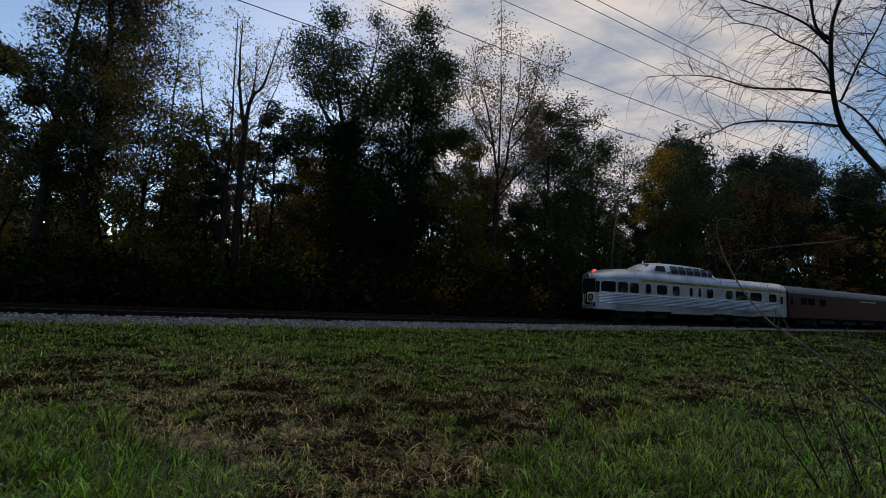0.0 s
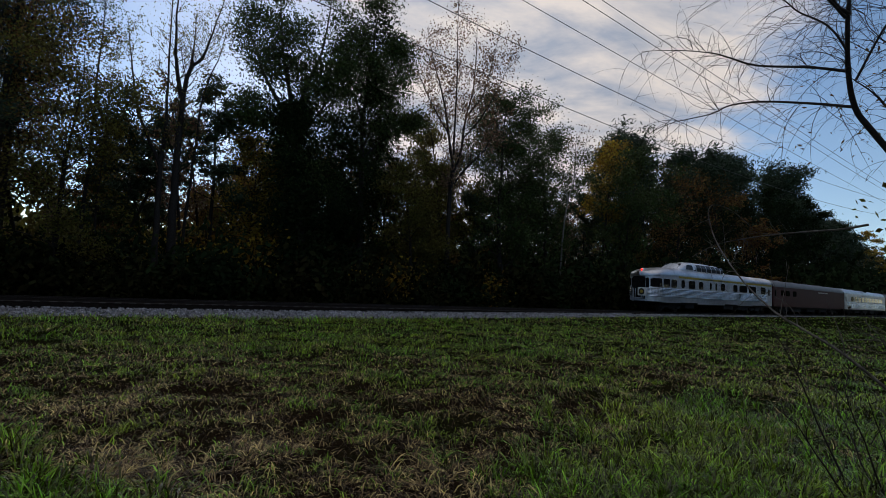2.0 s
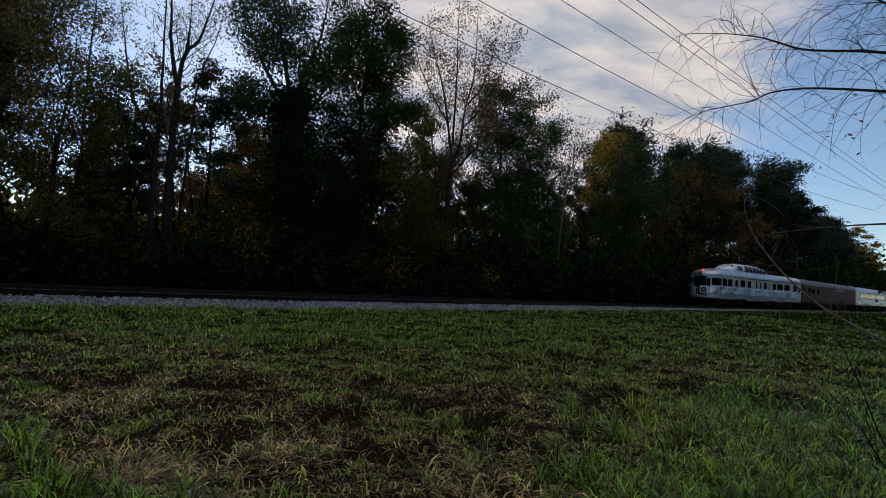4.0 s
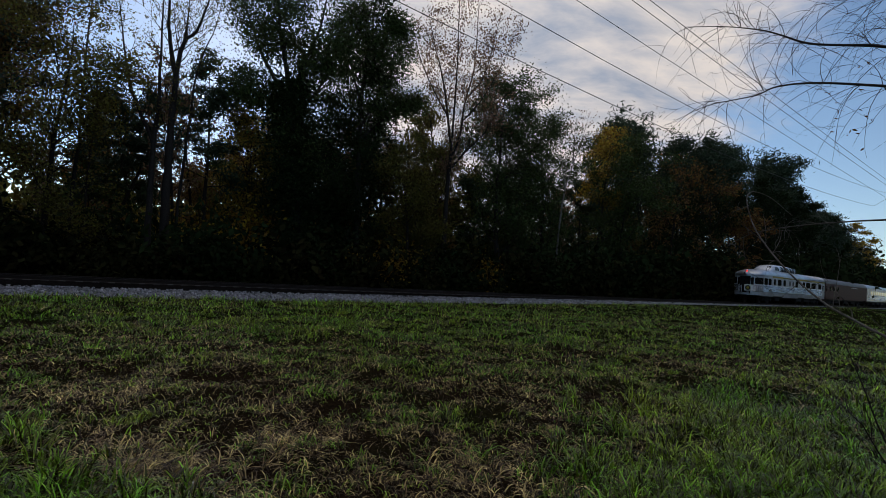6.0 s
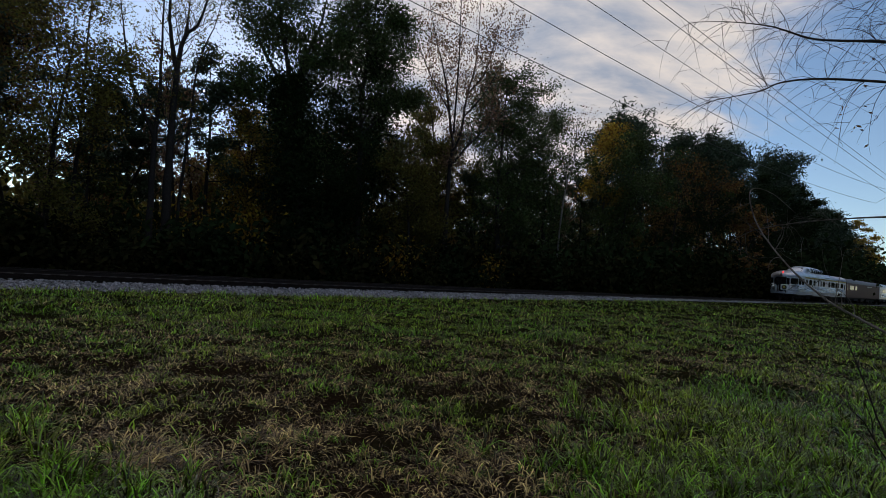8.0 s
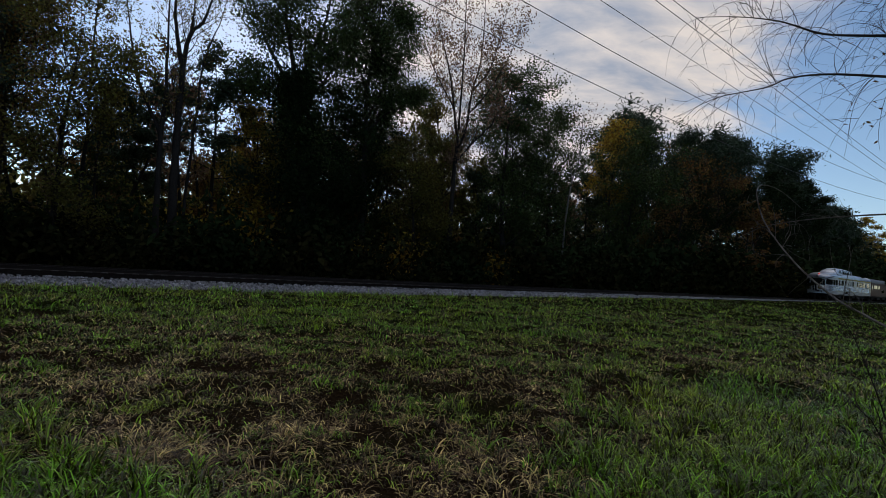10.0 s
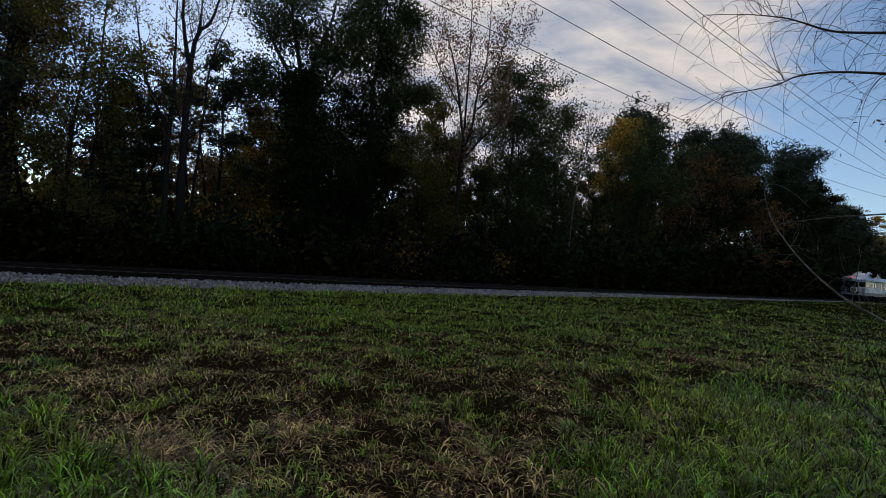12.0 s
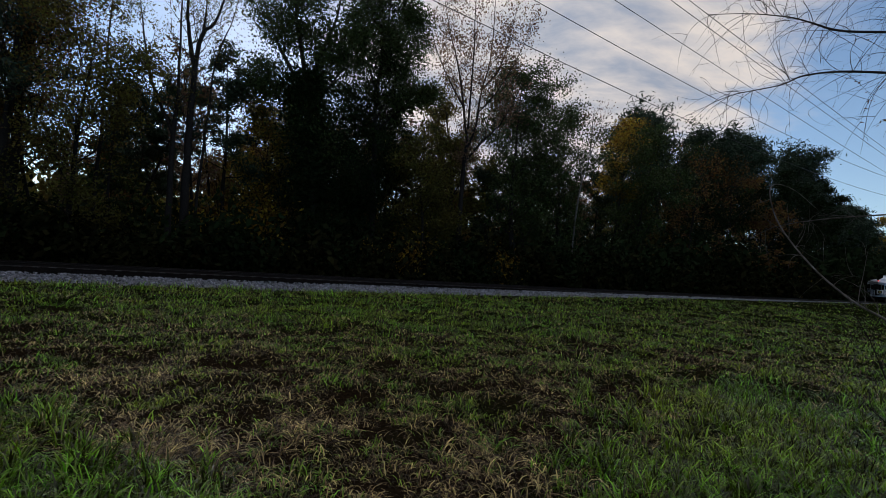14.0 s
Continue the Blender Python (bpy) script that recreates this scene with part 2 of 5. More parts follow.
# ---- mesh helpers ----
def mesh_of(name, verts, faces, mat, smooth=False):
    me = bpy.data.meshes.new(name)
    me.from_pydata([tuple(v) for v in verts], [], faces)
    me.materials.append(mat)
    if smooth:
        me.polygons.foreach_set("use_smooth", [True] * len(me.polygons))
    me.update()
    return me


def quads_mesh(name, pts, mat, n=4):
    """A mesh of many loose n-sided faces; pts is an array (faces, n, 3)."""
    pts = np.asarray(pts, dtype=np.float32)
    k = len(pts)
    me = bpy.data.meshes.new(name)
    me.vertices.add(k * n)
    me.vertices.foreach_set("co", pts.reshape(-1))
    me.loops.add(k * n)
    me.loops.foreach_set("vertex_index", np.arange(k * n, dtype=np.int32))
    me.polygons.add(k)
    me.polygons.foreach_set("loop_start", np.arange(0, k * n, n, dtype=np.int32))
    me.materials.append(mat)
    me.update(calc_edges=True)
    return me


def part(name, bm, mat, parent, label="", smooth=False):
    """Links a bmesh, or a mesh, as one mesh object under a thing or a part."""
    if isinstance(bm, bpy.types.Mesh):
        me = bm
    else:
        me = bpy.data.meshes.new(name)
        bm.to_mesh(me)
        bm.free()
        me.materials.append(mat)
        if smooth:
            me.polygons.foreach_set("use_smooth", [True] * len(me.polygons))
    ob = new(name, me)
    ob.parent = parent
    return tagged(ob, label)


def box(bm, x0, x1, y0, y1, z0, z1, bevel=0.0):
    r = bmesh.ops.create_cube(bm, size=1.0, matrix=Matrix.Translation(((x0 + x1) / 2, (y0 + y1) / 2, (z0 + z1) / 2)) @ Matrix.Diagonal((x1 - x0, y1 - y0, z1 - z0, 1)))
    if bevel:
        edges = list({e for v in r["verts"] for e in v.link_edges})
        bmesh.ops.bevel(bm, geom=edges, offset=bevel, segments=2, affect="EDGES")
    return bm


def cyl(bm, p, q, r, seg=16, r2=None):
    p, q = Vector(p), Vector(q)
    m = Matrix.Translation((p + q) / 2) @ (q - p).to_track_quat("Z", "Y").to_matrix().to_4x4()
    bmesh.ops.create_cone(bm, cap_ends=True, segments=seg, radius1=r, radius2=r if r2 is None else r2, depth=(q - p).length, matrix=m)
    return bm


class Tubes:
    """Tapered tubes gathered into one mesh."""

    def __init__(self, sides=6):
        self.v, self.f, self.n = [], [], sides

    def add(self, pts, radii, sides=0):
        n, base = sides or self.n, len(self.v)
        for i, p in enumerate(pts):
            a = pts[max(i - 1, 0)]
            b = pts[min(i + 1, len(pts) - 1)]
            d = (b - a).normalized()
            u = d.orthogonal().normalized()
            if i:
                u = (ref - d * ref.dot(d)).normalized()
            ref = u
            w = d.cross(u)
            for k in range(n):
                t = 2 * math.pi * k / n
                self.v.append(p + (u * math.cos(t) + w * math.sin(t)) * radii[i])
            if i:
                o = base + (i - 1) * n
                for k in range(n):
                    self.f.append((o + k, o + (k + 1) % n, o + n + (k + 1) % n, o + n + k))
        self.f.append(tuple(base + len(pts) * n - n + k for k in range(n)))

    def mesh(self, name, mat):
        return mesh_of(name, self.v, self.f, mat, True)


# ---- the line of the track and the lie of the land ----
TRACK_Y, TRACK_ANGLE, BEND, RAIL_Z, GRADE = 30.25, math.atan(0.5988), 0.0010014, 0.5886, 0.0125


def track(s, off=0.0, z=0.0):
    """A point s metres along the track, off metres towards the meadow, z over the rails."""
    a = TRACK_ANGLE + BEND * s
    x = (math.sin(a) - math.sin(TRACK_ANGLE)) / BEND
    y = TRACK_Y - (math.cos(a) - math.cos(TRACK_ANGLE)) / BEND
    return Vector((x + off * math.sin(a), y - off * math.cos(a), RAIL_Z + GRADE * s + z))


def track_pose(s):
    return Matrix.Translation(track(s)) @ pose(0, 0, 0, 0, 0, math.degrees(TRACK_ANGLE + BEND * s)) @ pose(0, 0, 0, 0, -math.degrees(GRADE), 0)


def to_track(x, y):
    """The way along the track and the distance from it, positive on the meadow's side."""
    dx, dy = np.asarray(x, float), np.asarray(y, float) - TRACK_Y
    s = dx * math.cos(TRACK_ANGLE) + dy * math.sin(TRACK_ANGLE)
    sc = np.clip(s, -150, 320)
    d = dx * math.sin(TRACK_ANGLE) - dy * math.cos(TRACK_ANGLE) + BEND * sc * sc / 2 + BEND * sc * (s - sc)
    return s, d


def value_noise(x, y, size, seed):
    """Smooth random field from 0 to 1 with grains of the given size."""
    u, v = np.asarray(x, float) / size, np.asarray(y, float) / size
    i, j = np.floor(u), np.floor(v)
    fu, fv = u - i, v - j
    fu, fv = fu * fu * (3 - 2 * fu), fv * fv * (3 - 2 * fv)

    def grain(a, b):
        h = np.sin(a * 127.1 + b * 311.7 + seed * 74.7) * 43758.5453
        return h - np.floor(h)

    return (grain(i, j) * (1 - fu) + grain(i + 1, j) * fu) * (1 - fv) + (grain(i, j + 1) * (1 - fu) + grain(i + 1, j + 1) * fu) * fv


def land(x, y):
    """Height of the ground."""
    x, y = np.asarray(x, float), np.asarray(y, float)
    s, d = to_track(x, y)
    lift = np.clip((s + 12) / 44, 0, 1)
    foot = RAIL_Z + GRADE * np.clip(s, -60, 240) - 0.62 + 0.36 * lift * lift * (3 - 2 * lift) * (d > 0)
    w = np.clip(1 - (d - 4) / 24, 0, 1)
    w = w * w * (3 - 2 * w)
    near = np.exp(-((x - 1) ** 2 + (y - 4) ** 2) / 900)
    lumps = 0.035 * np.sin(x * 0.9 + 1.3) * np.sin(y * 0.8) + 0.09 * (value_noise(x, y, 1.1, 4) - 0.5) + 0.12 * (value_noise(x, y, 0.6, 5) - 0.5)
    rise = 0.35 * np.exp(-(((s - 62) / 16) ** 2) - ((d - 7) / 4) ** 2)
    return foot * w + lumps * near * (d > 3) + rise


def dryness(x, y):
    """0 where the meadow is lush, 1 where it is dead and brown."""
    x, y = np.asarray(x, float), np.asarray(y, float)
    out = 0.0
    for px, py, sx, sy, a in ((2.2, 7.4, 1.6, 1.1, 1.4), (-4.0, 5.6, 2.6, 1.3, 0.6), (-6.5, 11.0, 4.5, 1.8, 0.4), (-1.6, 7.0, 3.6, 1.6, 0.6), (-5.5, 8.0, 4.0, 1.6, 0.55), (1.0, 10.5, 6.0, 1.8, 0.45),
                              (-0.9, 4.6, 2.0, 0.8, 0.95), (7.5, 12.0, 5.0, 2.0, 0.45), (0.5, 5.3, 1.5, 0.9, 0.9), (-0.1, 3.8, 1.3, 0.6, 0.8), (15, 20, 9, 3, 0.35), (4.6, 5.6, 0.9, 0.5, 0.5)):
        out = out + a * np.exp(-((x - px) / sx) ** 2 - ((y - py) / sy) ** 2)
    out = out * (1.15 + 0.5 * np.sin(x * 0.9 + 2 * np.sin(y * 0.7)) * np.sin(y * 1.3 + 1.5 * np.sin(x * 0.6)))
    out = out * 0.85 + 0.08 + 0.24 * np.sin(x * 1.7 + 0.6 * y) * np.sin(y * 2.3 - 0.4 * x) + 0.18 * np.sin(x * 4.1) * np.sin(y * 3.7 + x)
    return np.clip(out, 0, 1)


def spaced(lo, hi, a, b, step, grow=1.22):
    """Coordinates: even between a and b, ever wider out to lo and hi."""
    mid = list(np.arange(a, b + step, step))
    left, right, g = [], [], step
    while (left[-1] if left else a) > lo:
        g *= grow
        left.append((left[-1] if left else a) - g)
    g = step
    while (right[-1] if right else mid[-1]) < hi:
        g *= grow
        right.append((right[-1] if right else mid[-1]) + g)
    return np.array(left[::-1] + mid + right)


def build_ground():
    xs, ys = spaced(-3000, 3000, -22, 44, 0.27), spaced(-3000, 3000, -3, 46, 0.27)
    gx, gy = np.meshgrid(xs, ys)
    gz = land(gx, gy)
    verts = np.stack([gx, gy, gz], -1).reshape(-1, 3)
    nx, ny = len(xs), len(ys)
    i = np.arange((nx - 1) * (ny - 1))
    o = (i // (nx - 1)) * nx + i % (nx - 1)
    faces = np.stack([o, o + 1, o + nx + 1, o + nx], 1)
    me = bpy.data.meshes.new("ground")
    me.vertices.add(len(verts))
    me.vertices.foreach_set("co", verts.astype(np.float32).reshape(-1))
    me.loops.add(faces.size)
    me.loops.foreach_set("vertex_index", faces.astype(np.int32).reshape(-1))
    me.polygons.add(len(faces))
    me.polygons.foreach_set("loop_start", np.arange(0, faces.size, 4, dtype=np.int32))
    me.polygons.foreach_set("use_smooth", [True] * len(faces))
    me.update(calc_edges=True)
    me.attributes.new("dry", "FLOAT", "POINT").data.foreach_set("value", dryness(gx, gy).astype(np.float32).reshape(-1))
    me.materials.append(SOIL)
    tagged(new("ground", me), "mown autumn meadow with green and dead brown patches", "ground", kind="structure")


def shoulder_drop(s):
    """The stone shoulder lies lower where the line is older."""
    return 0.13 * min(1.0, max(0.0, (14 - s) / 26))


def build_track():
    bed = tagged(new("track_bed"), "grey crushed stone railway bed with two rails", "railway", kind="structure")
    ss = list(np.arange(-60, 261, 1.0))
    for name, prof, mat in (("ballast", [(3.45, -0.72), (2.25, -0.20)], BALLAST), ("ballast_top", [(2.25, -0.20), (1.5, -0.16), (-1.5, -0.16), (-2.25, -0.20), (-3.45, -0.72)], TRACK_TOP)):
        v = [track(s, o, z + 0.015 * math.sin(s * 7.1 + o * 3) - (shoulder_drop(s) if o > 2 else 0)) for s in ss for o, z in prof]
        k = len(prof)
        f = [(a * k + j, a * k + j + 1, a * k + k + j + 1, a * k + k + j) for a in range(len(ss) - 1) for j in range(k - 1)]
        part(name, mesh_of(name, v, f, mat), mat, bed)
    for side in (-0.7525, 0.7525):
        rp = [(-0.07, -0.17), (-0.07, -0.155), (-0.012, -0.13), (-0.012, -0.045), (-0.036, -0.03), (-0.036, 0.0), (0.036, 0.0), (0.036, -0.03), (0.012, -0.045), (0.012, -0.13), (0.07, -0.155), (0.07, -0.17)]
        v = [track(s, side + o, z) for s in ss for o, z in rp]
        k = len(rp)
        f = [(a * k + j, a * k + (j + 1) % k, a * k + k + (j + 1) % k, a * k + k + j) for a in range(len(ss) - 1) for j in range(k)]
        part("rail", mesh_of("rail", v, f, RAIL), RAIL, bed, "rusty steel rail")
    bm = bmesh.new()
    box(bm, -0.115, 0.115, -1.3, 1.3, -0.33, -0.135, 0.012)
    me = bpy.data.meshes.new("tie")
    bm.to_mesh(me)
    bm.free()
    me.materials.append(TIE)
    for i in range(230):
        o = new("tie", me)
        o.parent = bed
        o.matrix_basis = track_pose(-42 + i * 0.55)
    # loose stones on the shoulder that faces the meadow
    rng = np.random.default_rng(3)
    shape = np.array([(1, 0, 0), (0, 1, 0), (-1, 0, 0), (0, -1, 0), (0, 0, 1), (0, 0, -1)], float)
    tri = [(0, 1, 4), (1, 2, 4), (2, 3, 4), (3, 0, 4), (1, 0, 5), (2, 1, 5), (3, 2, 5), (0, 3, 5)]
    v, f = [], []
    for i in range(15000):
        s = -34 + 110 * rng.random() ** 1.5
        o = 2.1 + 1.5 * rng.random()
        z = -0.20 - shoulder_drop(s) if o < 2.25 else -0.20 - shoulder_drop(s) - (o - 2.25) * 0.433
        c = np.array(track(s, o, z + 0.012))
        r = (0.035 + 0.05 * rng.random()) * (1 + max(s, 0) / 60)
        q = Euler(rng.random(3) * 6.28).to_matrix()
        b = len(v)
        sh = shape * (r * (0.6 + 0.6 * rng.random((6, 1)))) @ np.array(q)
        v.extend((sh + c).tolist())
        f.extend([(b + x, b + y, b + w) for x, y, w in tri])
    tagged(part("ballast_stones", mesh_of("ballast_stones", v, f, STONE), STONE, bed, "loose grey ballast stones"), kind="stuff")


# ---- the train ----
HALF, MID, NOSE = 12.95, 11.35, 11.5     # half a car's length; the tail car's lamp lies MID behind its middle, its front end NOSE ahead


def section(width, eave, crown, base=0.92):
    """Half outline of a car body, from sill to crown."""
    w = width / 2
    pts = [(w, base), (w, 1.4), (w, 2.1), (w, 3.0), (w, eave)]
    for k in range(1, 9):
        a = math.pi / 2 * k / 8
        pts.append((w * math.cos(a) ** 0.62 if k < 8 else 0.0, eave + (crown - eave) * math.sin(a)))
    return pts


def shell(stations, lo, hi):
    """Loft of body outlines; each station is (x, width, eave, crown). Only outline points lo..hi are used."""
    v, f = [], []
    for x, w, e, c in stations:
        half = section(w, e, c)[lo:hi]
        ring = half + [(-y, z) for y, z in reversed(half[:-1] if half[-1][0] == 0 else half)]
        v.extend((x, y, z) for y, z in ring)
    k = len(ring)
    for a in range(len(stations) - 1):
        for j in range(k - 1):
            f.append((a * k + j, a * k + j + 1, a * k + k + j + 1, a * k + k + j))
    f.append(tuple(range(k)))
    f.append(tuple(reversed(range((len(stations) - 1) * k, len(stations) * k))))
    return v, f


def window_at(car, x0, x1, z0, z1, y, side, frame_mat):
    """A window with rounded corners, set in the side of a car."""
    bm = bmesh.new()
    box(bm, x0, x1, side * y - 0.012, side * y + 0.012, z0, z1)
    es = [e for e in bm.edges if abs((e.verts[0].co - e.verts[1].co).y) > 0.01]
    bmesh.ops.bevel(bm, geom=es, offset=min(0.09, (x1 - x0) * 0.25), segments=4, affect="EDGES")
    pane = part("window", bm, GLASS, car)
    t = 0.035
    bm = bmesh.new()
    box(bm, x0 - t, x1 + t, side * y - 0.008, side * y + 0.008, z0 - t, z1 + t)
    es = [e for e in bm.edges if abs((e.verts[0].co - e.verts[1].co).y) > 0.01]
    bmesh.ops.bevel(bm, geom=es, offset=min(0.11, (x1 - x0) * 0.25), segments=4, affect="EDGES")
    part("window_frame", bm, frame_mat, pane)
    return pane


def truck_under(car, x):
    """A four-wheeled bogie; returns its wheelsets."""
    bm = bmesh.new()
    for y in (-1.02, 1.02):
        box(bm, x - 1.75, x + 1.75, y - 0.07, y + 0.07, 0.42, 0.62, 0.03)
        for dx in (-1.25, 1.25):
            box(bm, x + dx - 0.2, x + dx + 0.2, y - 0.12, y + 0.12, 0.3, 0.64, 0.03)
        box(bm, x - 0.45, x + 0.45, y - 0.1, y + 0.1, 0.3, 0.86, 0.03)
    box(bm, x - 0.3, x + 0.3, -1.0, 1.0, 0.5, 0.86, 0.03)
    bogie = part("bogie", bm, UNDER, car, "black cast steel bogie")
    sets = []
    for dx in (-1.25, 1.25):
        bm = bmesh.new()
        cyl(bm, (0, -1.0, 0), (0, 1.0, 0), 0.075, 12)
        for y in (-0.75, 0.75):
            s = 1 if y > 0 else -1
            cyl(bm, (0, y - 0.065, 0), (0, y + 0.065, 0), 0.46, 28)
            cyl(bm, (0, y - s * 0.065, 0), (0, y - s * 0.10, 0), 0.49, 28)
            for k in range(6):
                a = k * math.pi / 3
                cyl(bm, (0.28 * math.cos(a), y, 0.28 * math.sin(a)), (0.28 * math.cos(a), y + s * 0.085, 0.28 * math.sin(a)), 0.06, 8)
        w = part("wheelset", bm, IRON, bogie)
        w.location = (x + dx, 0, 0.46)
        sets.append((w, x + dx))
    return sets


def fluting(car, x0, x1, z0, z1, y, mat, pitch=0.105, bend=()):
    """Horizontal corrugations along one side; bend: places (x, y) by which they first wrap round the tail."""
    v, f = [], []
    n = int((z1 - z0) / pitch)
    s = 1 if y > 0 else -1
    prof = []
    for i in range(n):
        b = z0 + i * (z1 - z0) / n
        h = (z1 - z0) / n
        prof += [(0.0, b), (0.0, b + 0.30 * h), (0.042, b + 0.36 * h), (0.062, b + 0.52 * h), (0.056, b + 0.70 * h), (0.030, b + 0.9 * h)]
    prof.append((0.0, z1))
    ways = list(bend) + [(x0, y), (x1, y)]
    for x, yy in ways:
        v.extend((x, yy + s * d, z) for d, z in prof)
    k = len(prof)
    f = [(a * k + j, a * k + j + 1, a * k + k + j + 1, a * k + k + j) for a in range(len(ways) - 1) for j in range(k - 1)]
    part("fluted_panel", mesh_of("fluted_panel", v, f, mat), mat, car, "corrugated stainless steel panel")


def lettering(car, x0, x1, z, y, h, mat, seed, n):
    """Plain bars for writing that cannot be read."""
    r = random.Random(seed)
    x, step = x0, (x1 - x0) / n
    bm = bmesh.new()
    for i in range(n):
        if r.random() < 0.85:
            box(bm, x, x + step * 0.65, y - 0.006, y + 0.006, z, z + h * (0.8 + 0.2 * r.random()))
        x += step
    part("lettering", bm, mat, car)


def couple(car, front=True, rear=True, nose=HALF):
    for on, x in ((front, nose), (rear, -HALF)):
        if not on:
            continue
        bm = bmesh.new()
        s = 1 if x > 0 else -1
        for k in range(4):
            a = x + s * (0.02 + k * 0.1)
            box(bm, min(a, a + s * 0.06), max(a, a + s * 0.06), -0.62, 0.62, 0.95, 3.25, 0.02)
        part("gangway_bellows", bm, UNDER, car, "black rubber gangway bellows")


def tail_half(l):
    """Half width of the tail car: parallel sides that round off to the blunt tail."""
    t = max(0.0, min(1.0, (0.6 - l) / 1.25))
    return 1.51 * max(0.004, 1 - t * t) ** 0.5


def curved_window(car, l0, l1, z0, z1, side):
    """A window bent round the tail."""
    for name, grow_by, out, mat in (("window", 0.0, 0.016, GLASS), ("window_frame", 0.035, 0.010, STEEL)):
        v, f = [], []
        for k in range(9):
            l = l0 - grow_by + (l1 - l0 + 2 * grow_by) * k / 8
            y = side * (tail_half(l) + out)
            ease = 0.07 if k in (0, 8) else 0.0
            v += [(l - MID, y, z0 - grow_by + ease), (l - MID, y, z1 + grow_by - ease), (l - MID, y - side * 0.03, z1 + grow_by - ease), (l - MID, y - side * 0.03, z0 - grow_by + ease)]
        for k in range(8):
            f += [(4 * k + j, 4 * k + (j + 1) % 4, 4 * k + 4 + (j + 1) % 4, 4 * k + 4 + j) for j in range(4)]
        f += [(0, 1, 2, 3), (35, 34, 33, 32)]
        up = car if name == "window" else pane
        pane = part(name, mesh_of(name, v, f, mat), mat, up)


def dome_car():
    car = tagged(new("observation_dome_car"), "stainless steel observation dome railway car with yellow stripe", "railway car", "cars of the train")
    X = lambda l: l - MID
    stations = []
    for l in (-0.648, -0.62, -0.57, -0.48, -0.36, -0.2, 0.0, 0.25, 0.6, 1.2, 2.0, 3.0, 6.0, 14.0, 22.85):
        w = 2 * tail_half(l)
        drop = max(0.0, (3.0 - l) / 3.86) ** 2.2
        stations.append((X(l), w, 3.28 - 0.12 * drop, 4.08 - 0.62 * drop))
    v, f = shell(stations, 0, 5)
    part("body", mesh_of("body", v, f, STEEL, False), STEEL, car)
    v, f = shell([(x - 0.16 * max(0.0, 1 - i / 7), w + 0.02, e, c) for i, (x, w, e, c) in enumerate(stations)], 4, 13)
    part("roof", mesh_of("roof", v, f, ROOF_STEEL, True), ROOF_STEEL, car, "rounded ribbed steel roof")
    for side in (-1, 1):
        y = 1.512
        curved_window(car, -0.38, 0.48, 2.2, 2.97, side)
        curved_window(car, -0.56, -0.44, 2.1, 2.97, side)
        for a, b in ((0.72, 1.75), (1.95, 2.88)):
            window_at(car, X(a), X(b), 2.2, 2.97, y, side, STEEL)
        for a, b in ((3.63, 4.22), (4.88, 6.06), (6.72, 7.53), (8.77, 9.14), (9.88, 10.24), (10.99, 11.83), (13.58, 14.5), (14.94, 16.66), (17.08, 18.83), (19.98, 21.2)):
            window_at(car, X(a), X(b), 2.24, 2.97, y, side, STEEL)
        fluting(car, X(0.6), X(21.5), 1.34, 2.12, side * 1.512, FLUTE, bend=[(X(l), side * (tail_half(l) + 0.004)) for l in (-0.5, -0.42, -0.3, -0.15, 0.05, 0.3)])
        bm = bmesh.new()
        box(bm, X(3.25), X(22.8), side * 1.515 - 0.006, side * 1.515 + 0.006, 3.13, 3.27)
        box(bm, X(3.25), X(22.8), side * 1.49 - 0.03, side * 1.49 + 0.02, 3.27, 3.31)
        part("stripe", bm, YELLOW, car, "yellow painted letterboard stripe")
        lettering(car, X(6.7), X(9.5), 3.15, side * 1.523, 0.1, BLACK_PAINT, 1, 16)
        lettering(car, X(10.0), X(12.4), 3.15, side * 1.523, 0.1, BLACK_PAINT, 2, 14)
        lettering(car, X(9.0), X(10.1), 1.78, side * 1.546, 0.16, BLACK_PAINT, 3, 6)
        bm = bmesh.new()
        box(bm, X(21.65), X(22.4), side * 1.515 - 0.008, side * 1.515 + 0.008, 1.0, 3.0, 0.004)
        door = part("door", bm, STEEL, car, "stainless steel vestibule door")
        bm = bmesh.new()
        box(bm, X(21.83), X(22.23), side * 1.527 - 0.006, side * 1.527 + 0.006, 2.1, 2.8)
        part("door_window", bm, GLASS, door)
        for a, b, z in ((0.55, 3.6, 0.86), (6.6, 11.9, 0.80), (14.6, 18.0, 0.84), (21.4, 22.7, 0.9)):
            bm = bmesh.new()
            box(bm, X(a), X(b), side * 1.47 - 0.04, side * 1.47 + 0.02, z, 1.33, 0.015)
            part("skirt", bm, STEEL, car, "steel skirt below the sill")
    # the raised glass dome
    dome = []
    for l, h, w in ((3.9, 0.0, 1.9), (4.4, 0.36, 2.1), (5.2, 0.66, 2.25), (6.3, 0.78, 2.3), (9.0, 0.80, 2.3), (11.6, 0.74, 2.3), (12.5, 0.5, 2.2), (13.2, 0.0, 2.0)):
        dome.append((l, h, w))
    v, f = [], []
    for l, h, w in dome:
        for k in range(13):
            a = math.pi * k / 12
            yy = w / 2 * (1 if math.cos(a) > 0 else -1) * abs(math.cos(a)) ** 0.6
            v.append((X(l), yy, 3.75 + (0.30 + h) * math.sin(a) ** 0.75))
    f = [(i * 13 + j, i * 13 + j + 1, i * 13 + 14 + j, i * 13 + 13 + j) for i in range(len(dome) - 1) for j in range(12)]
    d = part("dome", mesh_of("dome", v, f, STEEL, True), STEEL, car, "steel framed dome roof")
